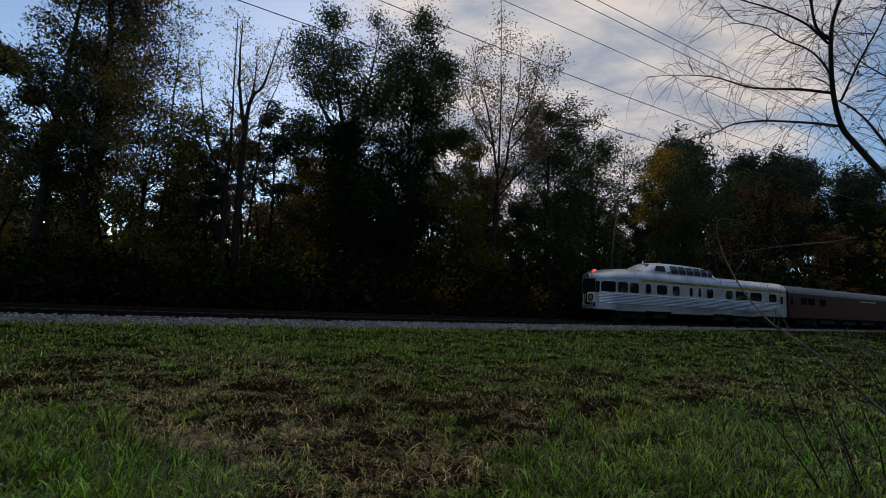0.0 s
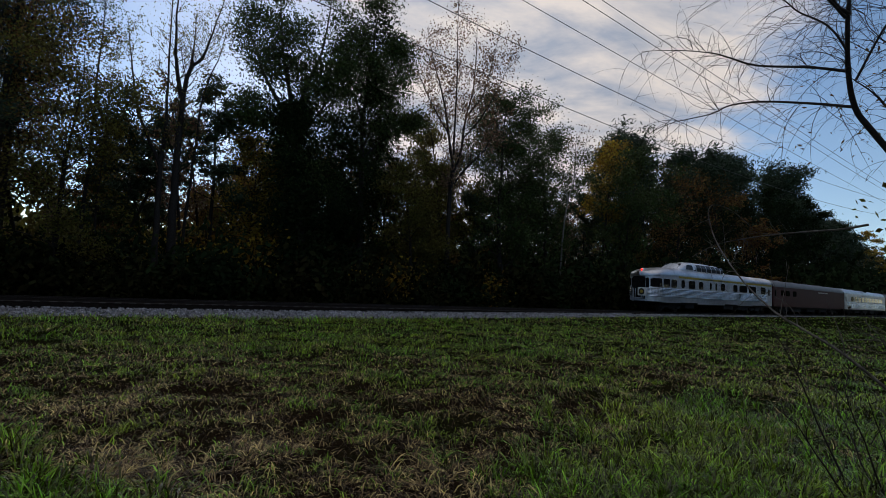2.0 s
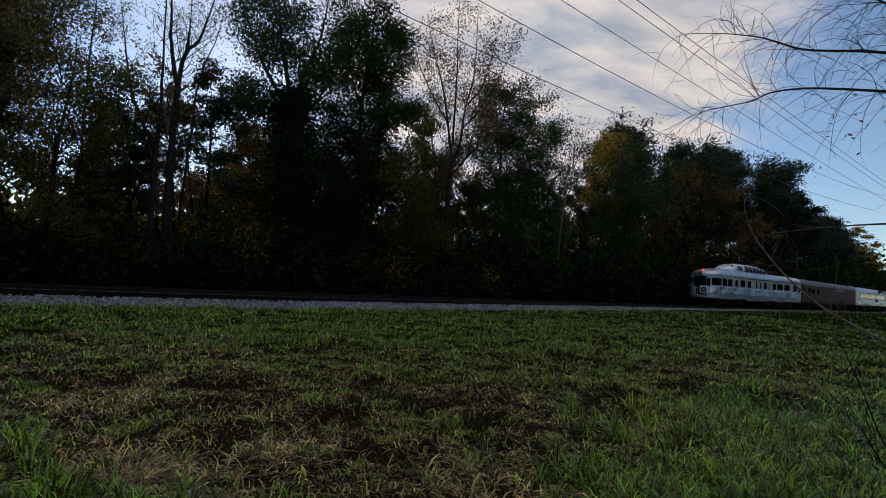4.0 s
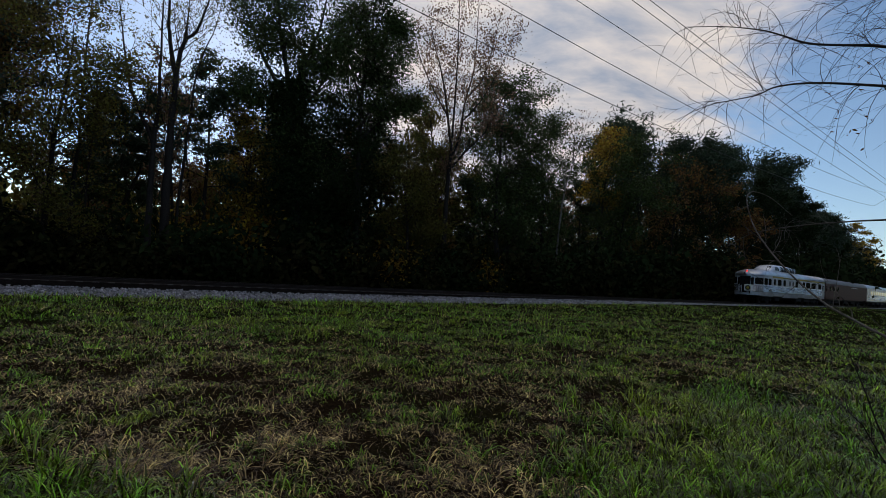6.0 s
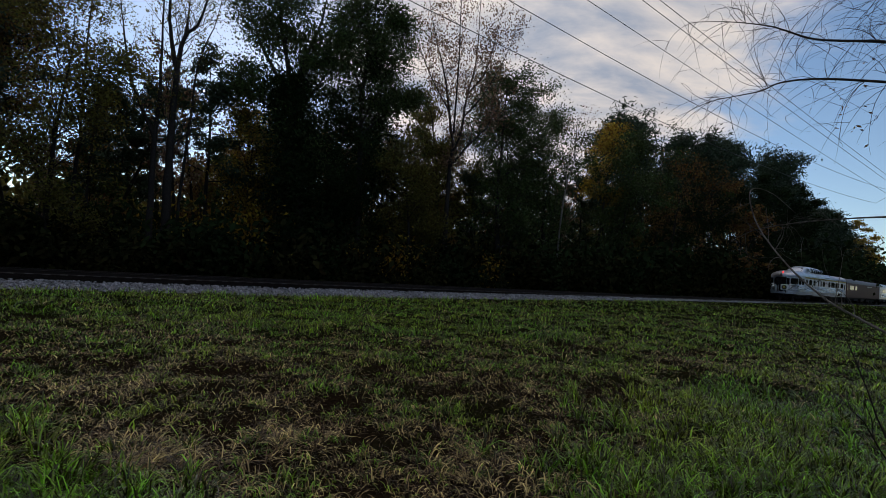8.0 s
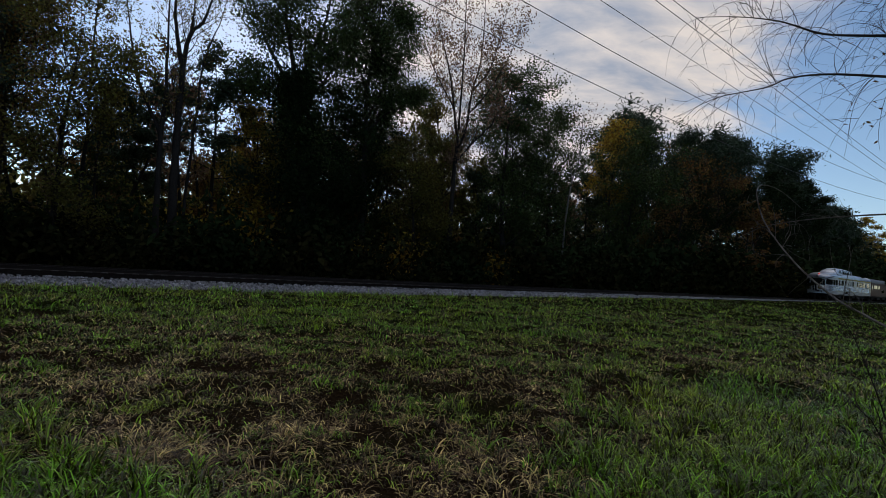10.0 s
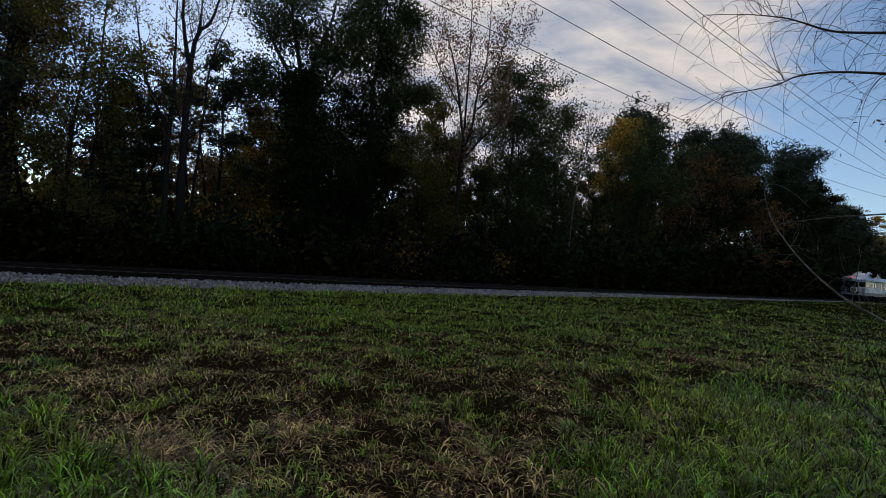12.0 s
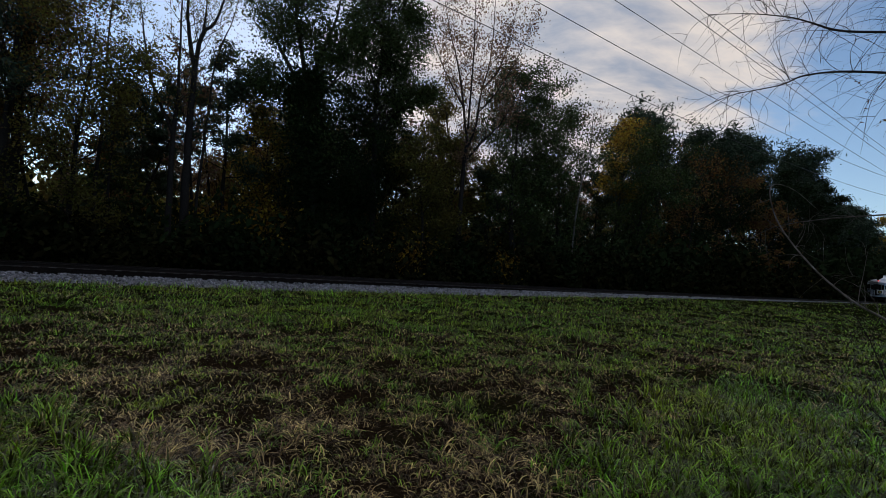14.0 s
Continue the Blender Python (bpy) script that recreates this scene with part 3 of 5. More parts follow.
    for side in (-1, 1):
        edges = [6.95, 7.9, 8.85, 9.8, 10.75, 11.65, 12.3]
        for a, b in zip(edges, edges[1:]):
            bm = bmesh.new()
            q = [(X(a + 0.07), side * 1.17, 3.98), (X(b - 0.07), side * 1.17, 3.98), (X(b - 0.07), side * 1.16, 4.30), (X(b - 0.07), side * 0.98, 4.62), (X(a + 0.07), side * 0.98, 4.62), (X(a + 0.07), side * 1.16, 4.30)]
            vs = [bm.verts.new(p) for p in q]
            bm.faces.new((vs[0], vs[1], vs[2], vs[5]))
            bm.faces.new((vs[5], vs[2], vs[3], vs[4]))
            r = bmesh.ops.solidify(bm, geom=bm.faces[:], thickness=0.02)
            part("dome_pane", bm, DOME_GLASS, d, "curved grey dome glass")
        bm = bmesh.new()
        box(bm, X(6.9), X(12.6), side * 1.19 - 0.02, side * 1.19 + 0.02, 3.86, 3.95)
        part("dome_sill", bm, WHITE_PAINT, d, "bright sill below the dome glass")
        for a, b, z0, z1 in ((5.1, 6.35, 4.08, 4.52), (6.45, 6.88, 4.0, 4.40)):
            bm = bmesh.new()
            vs = [bm.verts.new(p) for p in ((X(a), side * 1.14, z0), (X(b), side * 1.17, z0), (X(b), side * 1.04, z1), (X(a + 0.3), side * 1.02, z1))]
            bm.faces.new(vs)
            bmesh.ops.solidify(bm, geom=bm.faces[:], thickness=0.02)
            part("dome_pane", bm, GLASS, d)
    bm = bmesh.new()
    vs = [bm.verts.new(p) for p in ((X(4.05), -0.8, 4.08), (X(4.05), 0.8, 4.08), (X(4.95), 0.8, 4.62), (X(4.95), -0.8, 4.62))]
    bm.faces.new(vs)
    bmesh.ops.solidify(bm, geom=bm.faces[:], thickness=0.02)
    part("dome_windscreen", bm, DOME_GLASS, d)
    # the tail: dark door and windows, round sign, red marker
    bm = bmesh.new()
    box(bm, X(-0.70), X(-0.45), -0.56, 0.56, 1.1, 3.1, 0.02)
    part("tail_door", bm, GLASS, car, "dark glazed tail door")
    bm = bmesh.new()
    box(bm, X(-0.86), X(-0.77), -0.02, 0.78, 1.38, 2.12, 0.05)
    bmesh.ops.translate(bm, verts=bm.verts, vec=(0, -0.78, 0))
    sign = part("tail_sign", bm, WHITE_PAINT, car, "square white tail sign with a dark round emblem")
    bm = bmesh.new()
    cyl(bm, (X(-0.875), -0.40, 1.75), (X(-0.85), -0.40, 1.75), 0.28, 28)
    part("emblem_ring", bm, BLACK_PAINT, sign)
    bm = bmesh.new()
    cyl(bm, (X(-0.885), -0.40, 1.75), (X(-0.86), -0.40, 1.75), 0.15, 28)
    part("emblem", bm, YELLOW, sign)
    bm = bmesh.new()
    box(bm, X(-0.78), X(-0.68), -0.5, 0.5, 1.12, 1.2, 0.02)
    for y in (-0.47, -0.3, 0.3, 0.47):
        cyl(bm, (X(-0.73), y, 1.15), (X(-0.73), y, 2.0), 0.025, 8)
    part("tail_rail", bm, STEEL, car, "steel tail railing")
    bm = bmesh.new()
    cyl(bm, (X(-0.35), 0, 3.62), (X(0.0), 0, 3.80), 0.16, 16, 0.12)
    box(bm, X(0.0), X(0.9), -0.12, 0.12, 3.66, 3.82, 0.04)
    lamp = part("marker_lamp", bm, STEEL, car, "steel marker lamp housing")
    bm = bmesh.new()
    bmesh.ops.create_uvsphere(bm, u_segments=16, v_segments=10, radius=0.10, matrix=Matrix.Translation((X(-0.32), -0.06, 3.72)))
    part("red_lens", bm, RED_LAMP, lamp, "glowing red marker lens")
    for a, w in ((3.4, 0.25), (5.6, 0.3), (13.6, 0.5), (15.5, 0.3)):
        bm = bmesh.new()
        z = 3.92
        box(bm, X(a), X(a + w), -0.95, -0.65, z - 0.05, z + 0.12, 0.03)
        part("roof_vent", bm, STEEL, car)
    bm = bmesh.new()
    box(bm, X(0.5), X(22.6), -1.2, 1.2, 0.7, 0.96, 0.02)
    for a, b in ((4.8, 6.4), (12.2, 14.2), (15.2, 17.5)):
        box(bm, X(a), X(b), -1.25, 1.25, 0.38, 0.8, 0.04)
    part("underframe", bm, UNDER, car)
    couple(car, True, False, NOSE)
    return car, truck_under(car, X(2.6)) + truck_under(car, X(19.9))


def coach(name, label, side_mat, roof_mat, windows, letter=None, flutes=False):
    car = tagged(new(name), label, "railway car", "cars of the train")
    st = [(x, 3.0, 3.22, 4.0 - (0.25 if abs(x) > 12.9 else 0.0)) for x in (-HALF, -12.6, -6, 0, 6, 12.6, HALF)]
    v, f = shell(st, 0, 5)
    part("body", mesh_of("body", v, f, side_mat), side_mat, car)
    v, f = shell([(x, w + 0.03, e, c) for x, w, e, c in st], 4, 13)
    part("roof", mesh_of("roof", v, f, roof_mat, True), roof_mat, car, "rounded roof")
    for side in (-1, 1):
        for a, b in windows:
            window_at(car, a, b, 2.2, 2.85, 1.502, side, side_mat)
        bm = bmesh.new()
        box(bm, -12.7, -12.0, side * 1.505 - 0.008, side * 1.505 + 0.008, 1.0, 2.95, 0.004)
        door = part("door", bm, side_mat, car)
        bm = bmesh.new()
        box(bm, -12.55, -12.15, side * 1.517 - 0.006, side * 1.517 + 0.006, 2.1, 2.8)
        part("door_window", bm, GLASS, door)
        bm = bmesh.new()
        box(bm, -HALF, HALF, side * 1.5 - 0.01, side * 1.5 + 0.018, 3.1, 3.16)
        box(bm, -HALF, HALF, side * 1.5 - 0.01, side * 1.5 + 0.018, 0.92, 1.02)
        part("belt_rail", bm, side_mat, car)
        if flutes:
            fluting(car, -11.8, 12.4, 1.15, 2.0, side * 1.503, FLUTE)
        if letter:
            lettering(car, letter[0], letter[1], 2.9, side * 1.51, 0.13, WHITE_PAINT, 7, 18)
    bm = bmesh.new()
    box(bm, -12.6, 12.6, -1.2, 1.2, 0.7, 0.95, 0.02)
    for a, b in ((-6.5, -3.5), (-1.5, 1.5), (3.0, 6.0)):
        box(bm, a, b, -1.25, 1.25, 0.36, 0.75, 0.04)
    part("underframe", bm, UNDER, car)
    for x in (-8, -3, 2, 7):
        bm = bmesh.new()
        box(bm, x - 0.3, x + 0.3, -0.25, 0.25, 3.93, 4.12, 0.05)
        part("roof_vent", bm, roof_mat, car)
    couple(car)
    return car, truck_under(car, -8.9) + truck_under(car, 8.9)


def build_train():
    cars = [dome_car()]
    cars.append(coach("baggage_car", "maroon painted railway baggage car with a grey roof", MAROON, ROOF_GREY, ((-10.7, -9.5), (-9.3, -8.0), (-7.0, -5.8)), (2, 6)))
    cars.append(coach("silver_coach", "stainless steel railway coach with fluted sides", STEEL, ROOF_STEEL, [(-9.5 + i * 2.1, -8.0 + i * 2.1) for i in range(10)], None, True))
    cars.append(coach("maroon_coach", "maroon painted railway coach with a grey roof", MAROON, ROOF_GREY, [(-9.5 + i * 2.1, -8.2 + i * 2.1) for i in range(10)], (-3, 3)))
    return cars


def train_way(t):
    """Metres along the track of the tail car's lamp."""
    return 10.65 + 6.268 * t - 0.1341 * t * t + 0.00706 * t ** 3


# ---- trees ----
def branch_line(rng, p, d, length, segs, wobble, lift):
    pts = [p.copy()]
    for _ in range(segs):
        d = (d + Vector(rng.normal(0, wobble, 3)) + Vector((0, 0, lift))).normalized()
        p = p + d * (length / segs)
        pts.append(p.copy())
    return pts


def ramify(rng, tubes, tips, p, d, length, r, level):
    """A branch with its side branches; their outer points are added to tips."""
    segs = 5 if level > 1 else 4 if level else 3
    pts = branch_line(rng, p, d, length, segs, 0.16, 0.05)
    tubes.add(pts, [r * (1 - 0.8 * i / segs) for i in range(segs + 1)], 5 if level > 1 else 3)
    for q in pts[(2 if level else 1):]:
        tips.append((q, length))
    if level <= 0:
        return
    for _ in range(4 + level):
        i = rng.integers(1, segs + 1)
        dd = (pts[i] - pts[i - 1]).normalized()
        side = Vector(rng.normal(0, 1, 3))
        nd = (dd * 0.8 + side.normalized() * 0.75 + Vector((0, 0, 0.15))).normalized()
        ramify(rng, tubes, tips, pts[i], nd, length * (0.38 + 0.25 * rng.random()), r * 0.42, level - 1)


def grow(rng, height, radius, start, limbs, reach, up, depth=2, lean=(0, 0), fork=False, sides=6):
    """Trunk and limbs as tubes, and the places where leaves sit."""
    tubes, tips = Tubes(sides), []
    d = Vector((lean[0], lean[1], 1)).normalized()
    trunk = branch_line(rng, Vector((0, 0, -0.3)), d, height * 0.97, 11, 0.045, 0.03)
    tubes.add(trunk, [radius * (1.25 if i == 0 else 1) * (1 - 0.90 * (i / 11) ** 1.1) for i in range(12)])

    def sub(p, d, length, r, level):
        ramify(rng, tubes, tips, p, d, length, r, level)

    for k in range(limbs):
        t = start + (1 - start) * (k + rng.random() * 0.8) / limbs
        i = min(int(t * 11), 10)
        p = trunk[i].lerp(trunk[i + 1], t * 11 - i)
        a = k * 2.4 + rng.random() * 1.2
        u = (t - start) / (1 - start)
        taper = 1 - 0.62 * u ** 1.3 if up < 0.4 else 0.5 + 0.55 * math.sin(math.pi * min(1.0, 0.15 + 0.8 * u))
        nd = Vector((math.cos(a), math.sin(a), up + 0.5 * rng.random())).normalized()
        sub(p, nd, reach * taper * (0.7 + 0.5 * rng.random()), radius * 0.36 * (1 - 0.7 * t), depth)
    if fork:
        p = trunk[4]
        nd = Vector((fork * 0.25, 0.1, 1)).normalized()
        pts = branch_line(rng, p, nd, height * 0.58, 8, 0.06, 0.05)
        tubes.add(pts, [radius * 0.6 * (1 - 0.85 * i / 8) for i in range(9)])
        for i in range(3, 9):
            for _ in range(2):
                v = Vector(rng.normal(0, 1, 3))
                v.z = abs(v.z) + 0.6
                sub(pts[i], v.normalized(), reach * 0.55, radius * 0.14, min(1, depth))
    return tubes, tips


def leaf_cloud(rng, tips, count, sigma, size, droop=0.0, long=1.6):
    """Loose leaves gathered round the tips, as four-cornered faces."""
    c = np.array([tuple(p) for p, _ in tips])
    idx = rng.integers(0, len(c), count)
    pos = c[idx] + rng.normal(0, 1, (count, 3)) * sigma * (0.5 + rng.random((count, 1)))
    pos[:, 2] -= droop * rng.random(count)
    return leaf_faces(rng, pos, size, long)


def clump_cloud(rng, tips, count, clumps, radius, size, flat=0.6, long=1.6):
    """Leaves gathered in clumps of uneven size on some of the tips, with gaps between them."""
    c = np.array([tuple(p) for p, _ in tips])
    c = c[rng.integers(0, len(c), clumps)]
    w = 0.35 + rng.random(clumps) ** 2
    k = rng.choice(clumps, count, p=w / w.sum())
    pos = c[k] + rng.normal(0, 1, (count, 3)) * (radius * 0.5 * (0.55 + 0.65 * w[k]))[:, None] * np.array([1, 1, flat])
    return leaf_faces(rng, pos, size, long)


def leaf_faces(rng, pos, size, long):
    """One four-cornered leaf at each place, turned at random."""
    count = len(pos)
    a = rng.normal(0, 1, (count, 3))
    a /= np.linalg.norm(a, axis=1, keepdims=True)
    b = np.cross(a, rng.normal(0, 1, (count, 3)))
    b /= np.linalg.norm(b, axis=1, keepdims=True)
    s = size * (0.6 + 0.8 * rng.random((count, 1)))
    a, b = a * s * long * 0.5, b * s * 0.5
    return np.stack([pos - a, pos + b * 0.9 - a * 0.1, pos + a, pos - b * 0.9 - a * 0.1], 1)


def tree(kind, seed, height, radius=0.22, leaves=6000, size=0.16, leaf=LEAF_GREEN, label="", bark=BARK, start=0.35, limbs=14, reach=None,
         up=0.5, sigma=0.18, lean=(0, 0), fork=False, ivy=0, clump=0.0, low=0.0, name="tree", depth=2):
    rng = np.random.default_rng(seed)
    reach = reach or height * 0.24
    t = tagged(new(name), label, "tree", "trees of the wood")
    tubes, tips = grow(rng, height, radius, start, limbs, reach, up, depth, lean, fork)
    part("trunk", tubes.mesh("trunk", bark), bark, t)
    tips = [q for q in tips if q[0].z > height * low]
    if leaves:
        if kind == "pine":
            pts = clump_cloud(rng, tips, leaves, max(30, leaves // 75), clump or height * 0.042, size, 0.5, 4.0)
        elif kind in ("dense", "leafy"):
            pts = clump_cloud(rng, tips, leaves, max(30, leaves // 90), clump or 0.95, size, 0.65)
        else:
            pts = leaf_cloud(rng, tips, leaves, sigma, size, 0.25)
        part("crown", quads_mesh("crown", pts, leaf), leaf, t)
    if ivy:
        z = rng.random(ivy) ** 0.8 * height * 0.72
        ang, rad = rng.random(ivy) * 6.283, radius + np.abs(rng.normal(0, 0.55, ivy)) * (0.7 + 0.5 * np.sin(z * 1.3))
        mid = [(Vector((math.cos(a) * r + lean[0] * h, math.sin(a) * r + lean[1] * h, h)), 1) for a, r, h in zip(ang, rad, z)]
        part("ivy", quads_mesh("ivy", leaf_cloud(rng, mid, ivy * 2, 0.2, 0.16), LEAF_IVY), LEAF_IVY, t, "dark ivy climbing the trunk")
    return t


def stem_tree(seed, stems, label, leaf, leaves, size, limbs, reach, s, off, start=0.4, up=0.8, depth=1, clump=0.0, sigma=0.2, bark=BARK, ivy=0, long=1.6):
    """A tree whose trunk and main limbs follow given lines (across, up) and bear side branches; set beside the track, facing the meadow."""
    rng = np.random.default_rng(seed)
    t = tagged(new("tree"), label, "tree", "trees of the wood")
    tubes, tips = Tubes(7), []
    for k, (r, pts) in enumerate(stems):
        turn_out = 0.0 if k == 0 else rng.normal(0, 0.12)
        line = smooth_line([(x, turn_out * (z - pts[0][1]), z) for x, z in pts], 3)
        n = len(line) - 1
        line = [line[0]] + [q + Vector(rng.normal(0, 0.02, 3)) for q in line[1:]]
        last = 0.5 if k == 0 and any(math.dist(q[1][0], pts[-1]) < 0.6 for q in stems[1:]) else 0.12
        tubes.add(line, [r * ((1.2 if i == 0 and k == 0 else 1.0) - (1 - last) * i / n) for i in range(n + 1)])
        lo = int(n * (start if k == 0 else 0.12))
        for b in range(limbs if k else max(3, limbs // (2 if len(stems) > 1 else 1))):
            i = int(lo + (n - lo) * (b + rng.random()) / limbs) if k else int(rng.integers(lo, n + 1))
            i = min(max(i, 1), n)
            a = b * 2.4 + rng.random() * 1.5
            d = (line[i] - line[i - 1]).normalized() * 0.5 + Vector((math.cos(a), math.sin(a), up))
            ramify(rng, tubes, tips, line[i], d.normalized(), reach * (1.1 - 0.55 * i / n) * (0.6 + 0.6 * rng.random()), r * 0.28 * (1.1 - 0.7 * i / n), depth)
    part("trunk", tubes.mesh("trunk", bark), bark, t)
    if leaves:
        pts = clump_cloud(rng, tips, leaves, leaves // 55, clump, size, 0.75, long) if clump else leaf_cloud(rng, tips, leaves, sigma, size, 0.2)
        part("crown", quads_mesh("crown", pts, leaf), leaf, t)
    if ivy:
        line = smooth_line([(x, 0, z) for x, z in stems[0][1]], 6)
        mid = []
        for _ in range(ivy):
            q = line[int(len(line) * rng.random() ** 0.9 * 0.999)]
            mid.append((q + Vector((rng.normal(0, 0.75), rng.normal(0, 0.6), rng.normal(0, 0.4))), 1))
        part("ivy", quads_mesh("ivy", clump_cloud(rng, mid, ivy * 3, ivy // 14, 1.0, 0.14), LEAF_IVY), LEAF_IVY, t, "dark ivy climbing the trunk")
    p = track(s, -off)
    t.matrix_basis = pose(p.x, p.y, float(land(p.x, p.y)), 0, 0, -math.degrees(math.atan2(p.x + 0.12, p.y - 0.57)))
    return t


def shrub(seed, height, width, leaves, size, leaf, label):
    rng = np.random.default_rng(seed)
    t = tagged(new("shrub"), label, "shrub", "undergrowth")
    tubes, tips = Tubes(3), []
    for k in range(7):
        a = rng.random() * 6.283
        d = Vector((math.cos(a) * 0.5, math.sin(a) * 0.5, 1)).normalized()
        p = Vector((rng.normal(0, width * 0.22), rng.normal(0, width * 0.18), -0.2))
        pts = branch_line(rng, p, d, height * (0.6 + 0.4 * rng.random()), 6, 0.16, 0.02)
        tubes.add(pts, [0.03 * (1 - 0.8 * i / 6) for i in range(7)])
        tips += [(q, 1) for q in pts[1:]]
        for _ in range(4):
            i = rng.integers(2, 6)
            v = Vector(rng.normal(0, 1, 3))
            sp = branch_line(rng, pts[i], v.normalized(), width * 0.28, 3, 0.2, 0.05)
            tubes.add(sp, [0.012, 0.009, 0.006, 0.003])
            tips += [(q, 1) for q in sp[1:]]
    tagged(part("woody_base", tubes.mesh("woody_base", BARK), BARK, t), kind="stuff")
    part("leaves", quads_mesh("leaves", leaf_cloud(rng, tips, leaves, height * 0.14, size, 0.1), leaf), leaf, t)
    return t


def stand(t, s, off, turn=0.0, scale=1.0):
    """Sets a tree beside the track, off metres beyond it."""
    p = track(s, -off)
    z = float(land(p.x, p.y))
    t.matrix_basis = pose(p.x, p.y, z - 0.05, 0, 0, turn)
    t.scale = (scale,) * 3
    return t


def stand_copy(t, s, off, turn, scale):
    p = track(s, -off)
    c = copy_thing(t, pose(p.x, p.y, float(land(p.x, p.y)) - 0.05, 0, 0, turn))
    c.scale = (scale,) * 3
    return c


def build_wood():
    # the trees of the wood's edge
    stand(tree("pine", 1, 27, 0.30, 16000, 0.08, NEEDLES, "tall dark pine at the edge of the wood", start=0.25, limbs=26, reach=4.8, up=0.15), -23.5, 9)
    stand(tree("leafy", 51, 28, 0.3, 13000, 0.12, LEAF_OLIVE, "tall olive-brown hardwood tree", start=0.2, limbs=24, reach=3.9), -25.5, 9.5)
    stand(tree("leafy", 52, 27.5, 0.3, 13000, 0.12, LEAF_RUST, "tall hardwood tree with rust leaves", start=0.2, limbs=24, reach=3.6), -23.6, 12.5)
    stand(tree("leafy", 2, 27, 0.26, 15000, 0.11, LEAF_RUST, "tall hardwood tree with rust leaves", start=0.22, limbs=18, reach=3.4), -23.0, 10.5)
    stand(tree("leafy", 3, 14, 0.18, 20000, 0.10, LEAF_OLIVE, "young tree with olive-brown leaves", start=0.15, limbs=16, reach=3.6), -19.8, 8)
    # trees whose trunks and limbs stand out against the sky
    stem_tree(5, [(0.21, [(0.34, -0.52), (0.0, 3.54), (-0.07, 6.27), (-0.19, 8.48), (-0.09, 10.41), (-0.22, 12.81), (-0.35, 15.21), (-0.62, 20.38)]),
        (0.12, [(-0.17, 8.31), (-0.82, 9.71), (-1.55, 11.39), (-1.82, 12.49), (-2.2, 14.23), (-2.49, 15.82), (-2.85, 18.03)])],
        "tall forked hardwood with few leaves", LEAF_OLIVE, 1600, 0.08, 14, 2.1, start=0.5, up=1.0, sigma=0.3, s=-15.12, off=7)
    stem_tree(6, [(0.30, [(0.29, -0.51), (0.0, 3.64), (-0.13, 6.77), (-0.18, 9.93), (-0.23, 12.83)]),
        (0.16, [(-0.21, 12.69), (-0.59, 14.07), (-0.86, 15.76), (-1.03, 18.19), (-1.1, 20.66)]),
        (0.15, [(-0.23, 12.83), (-0.03, 14.75), (0.61, 15.72), (1.03, 17.51), (1.54, 19.92)]),
        (0.09, [(-0.16, 13.85), (0.07, 16.08), (0.03, 18.96)])],
        "tall forked hardwood with thin crown", LEAF_OLIVE, 2000, 0.08, 14, 2.2, start=0.6, up=0.9, sigma=0.3, s=-14.29, off=7.2)
    stem_tree(7, [(0.11, [(0.23, -0.54), (0.0, 3.76), (0.08, 8.14), (0.17, 10.73), (0.25, 13.34), (0.59, 15.12), (1.09, 16.98), (1.29, 19.72)])],
        "slender leaning tree with sparse leaves", LEAF_OLIVE, 800, 0.08, 16, 1.7, start=0.35, up=0.8, sigma=0.25, s=-13.64, off=8)
    stem_tree(4, [(0.13, [(0.3, -0.84), (0.0, 4.89), (-0.0, 7.96), (-0.1, 12.07), (-0.16, 16.21), (-0.19, 19.0)])],
        "slender tree with sparse green leaves", LEAF_GREEN, 1500, 0.085, 22, 2.0, start=0.4, up=0.5, sigma=0.3, s=-19.04, off=9)
    stem_tree(54, [(0.09, [(0.23, -0.89), (0.0, 5.42), (0.02, 10.06), (-0.04, 12.56), (0.02, 15.48)])],
        "slender young tree with few leaves", LEAF_OLIVE, 1200, 0.09, 16, 1.5, start=0.3, up=0.6, sigma=0.25, s=-18.51, off=10)
    stem_tree(10, [(0.38, [(0.45, -0.21), (0.0, 3.83), (-0.6, 7.85), (-1.13, 11.47), (-1.54, 14.28)]),
        (0.17, [(-1.33, 12.88), (-2.75, 15.2), (-3.96, 17.27), (-4.9, 19.7), (-5.9, 22.49)]),
        (0.18, [(-1.52, 14.08), (-2.16, 16.84), (-2.74, 19.81), (-3.17, 24.06)]),
        (0.17, [(-1.39, 13.48), (-0.53, 16.65), (0.26, 19.47), (0.65, 24.26)]),
        (0.13, [(-1.16, 11.87), (0.21, 14.2), (1.06, 16.05), (1.6, 18.29)]),
        (0.11, [(-1.05, 11.07), (-2.55, 12.25), (-4.17, 13.37), (-5.37, 14.35)])],
        "great dark green tree wrapped in ivy", LEAF_GREEN, 38000, 0.115, 9, 2.5, start=0.55, up=0.5, depth=2, clump=1.05, ivy=7500, s=-5.99, off=8)
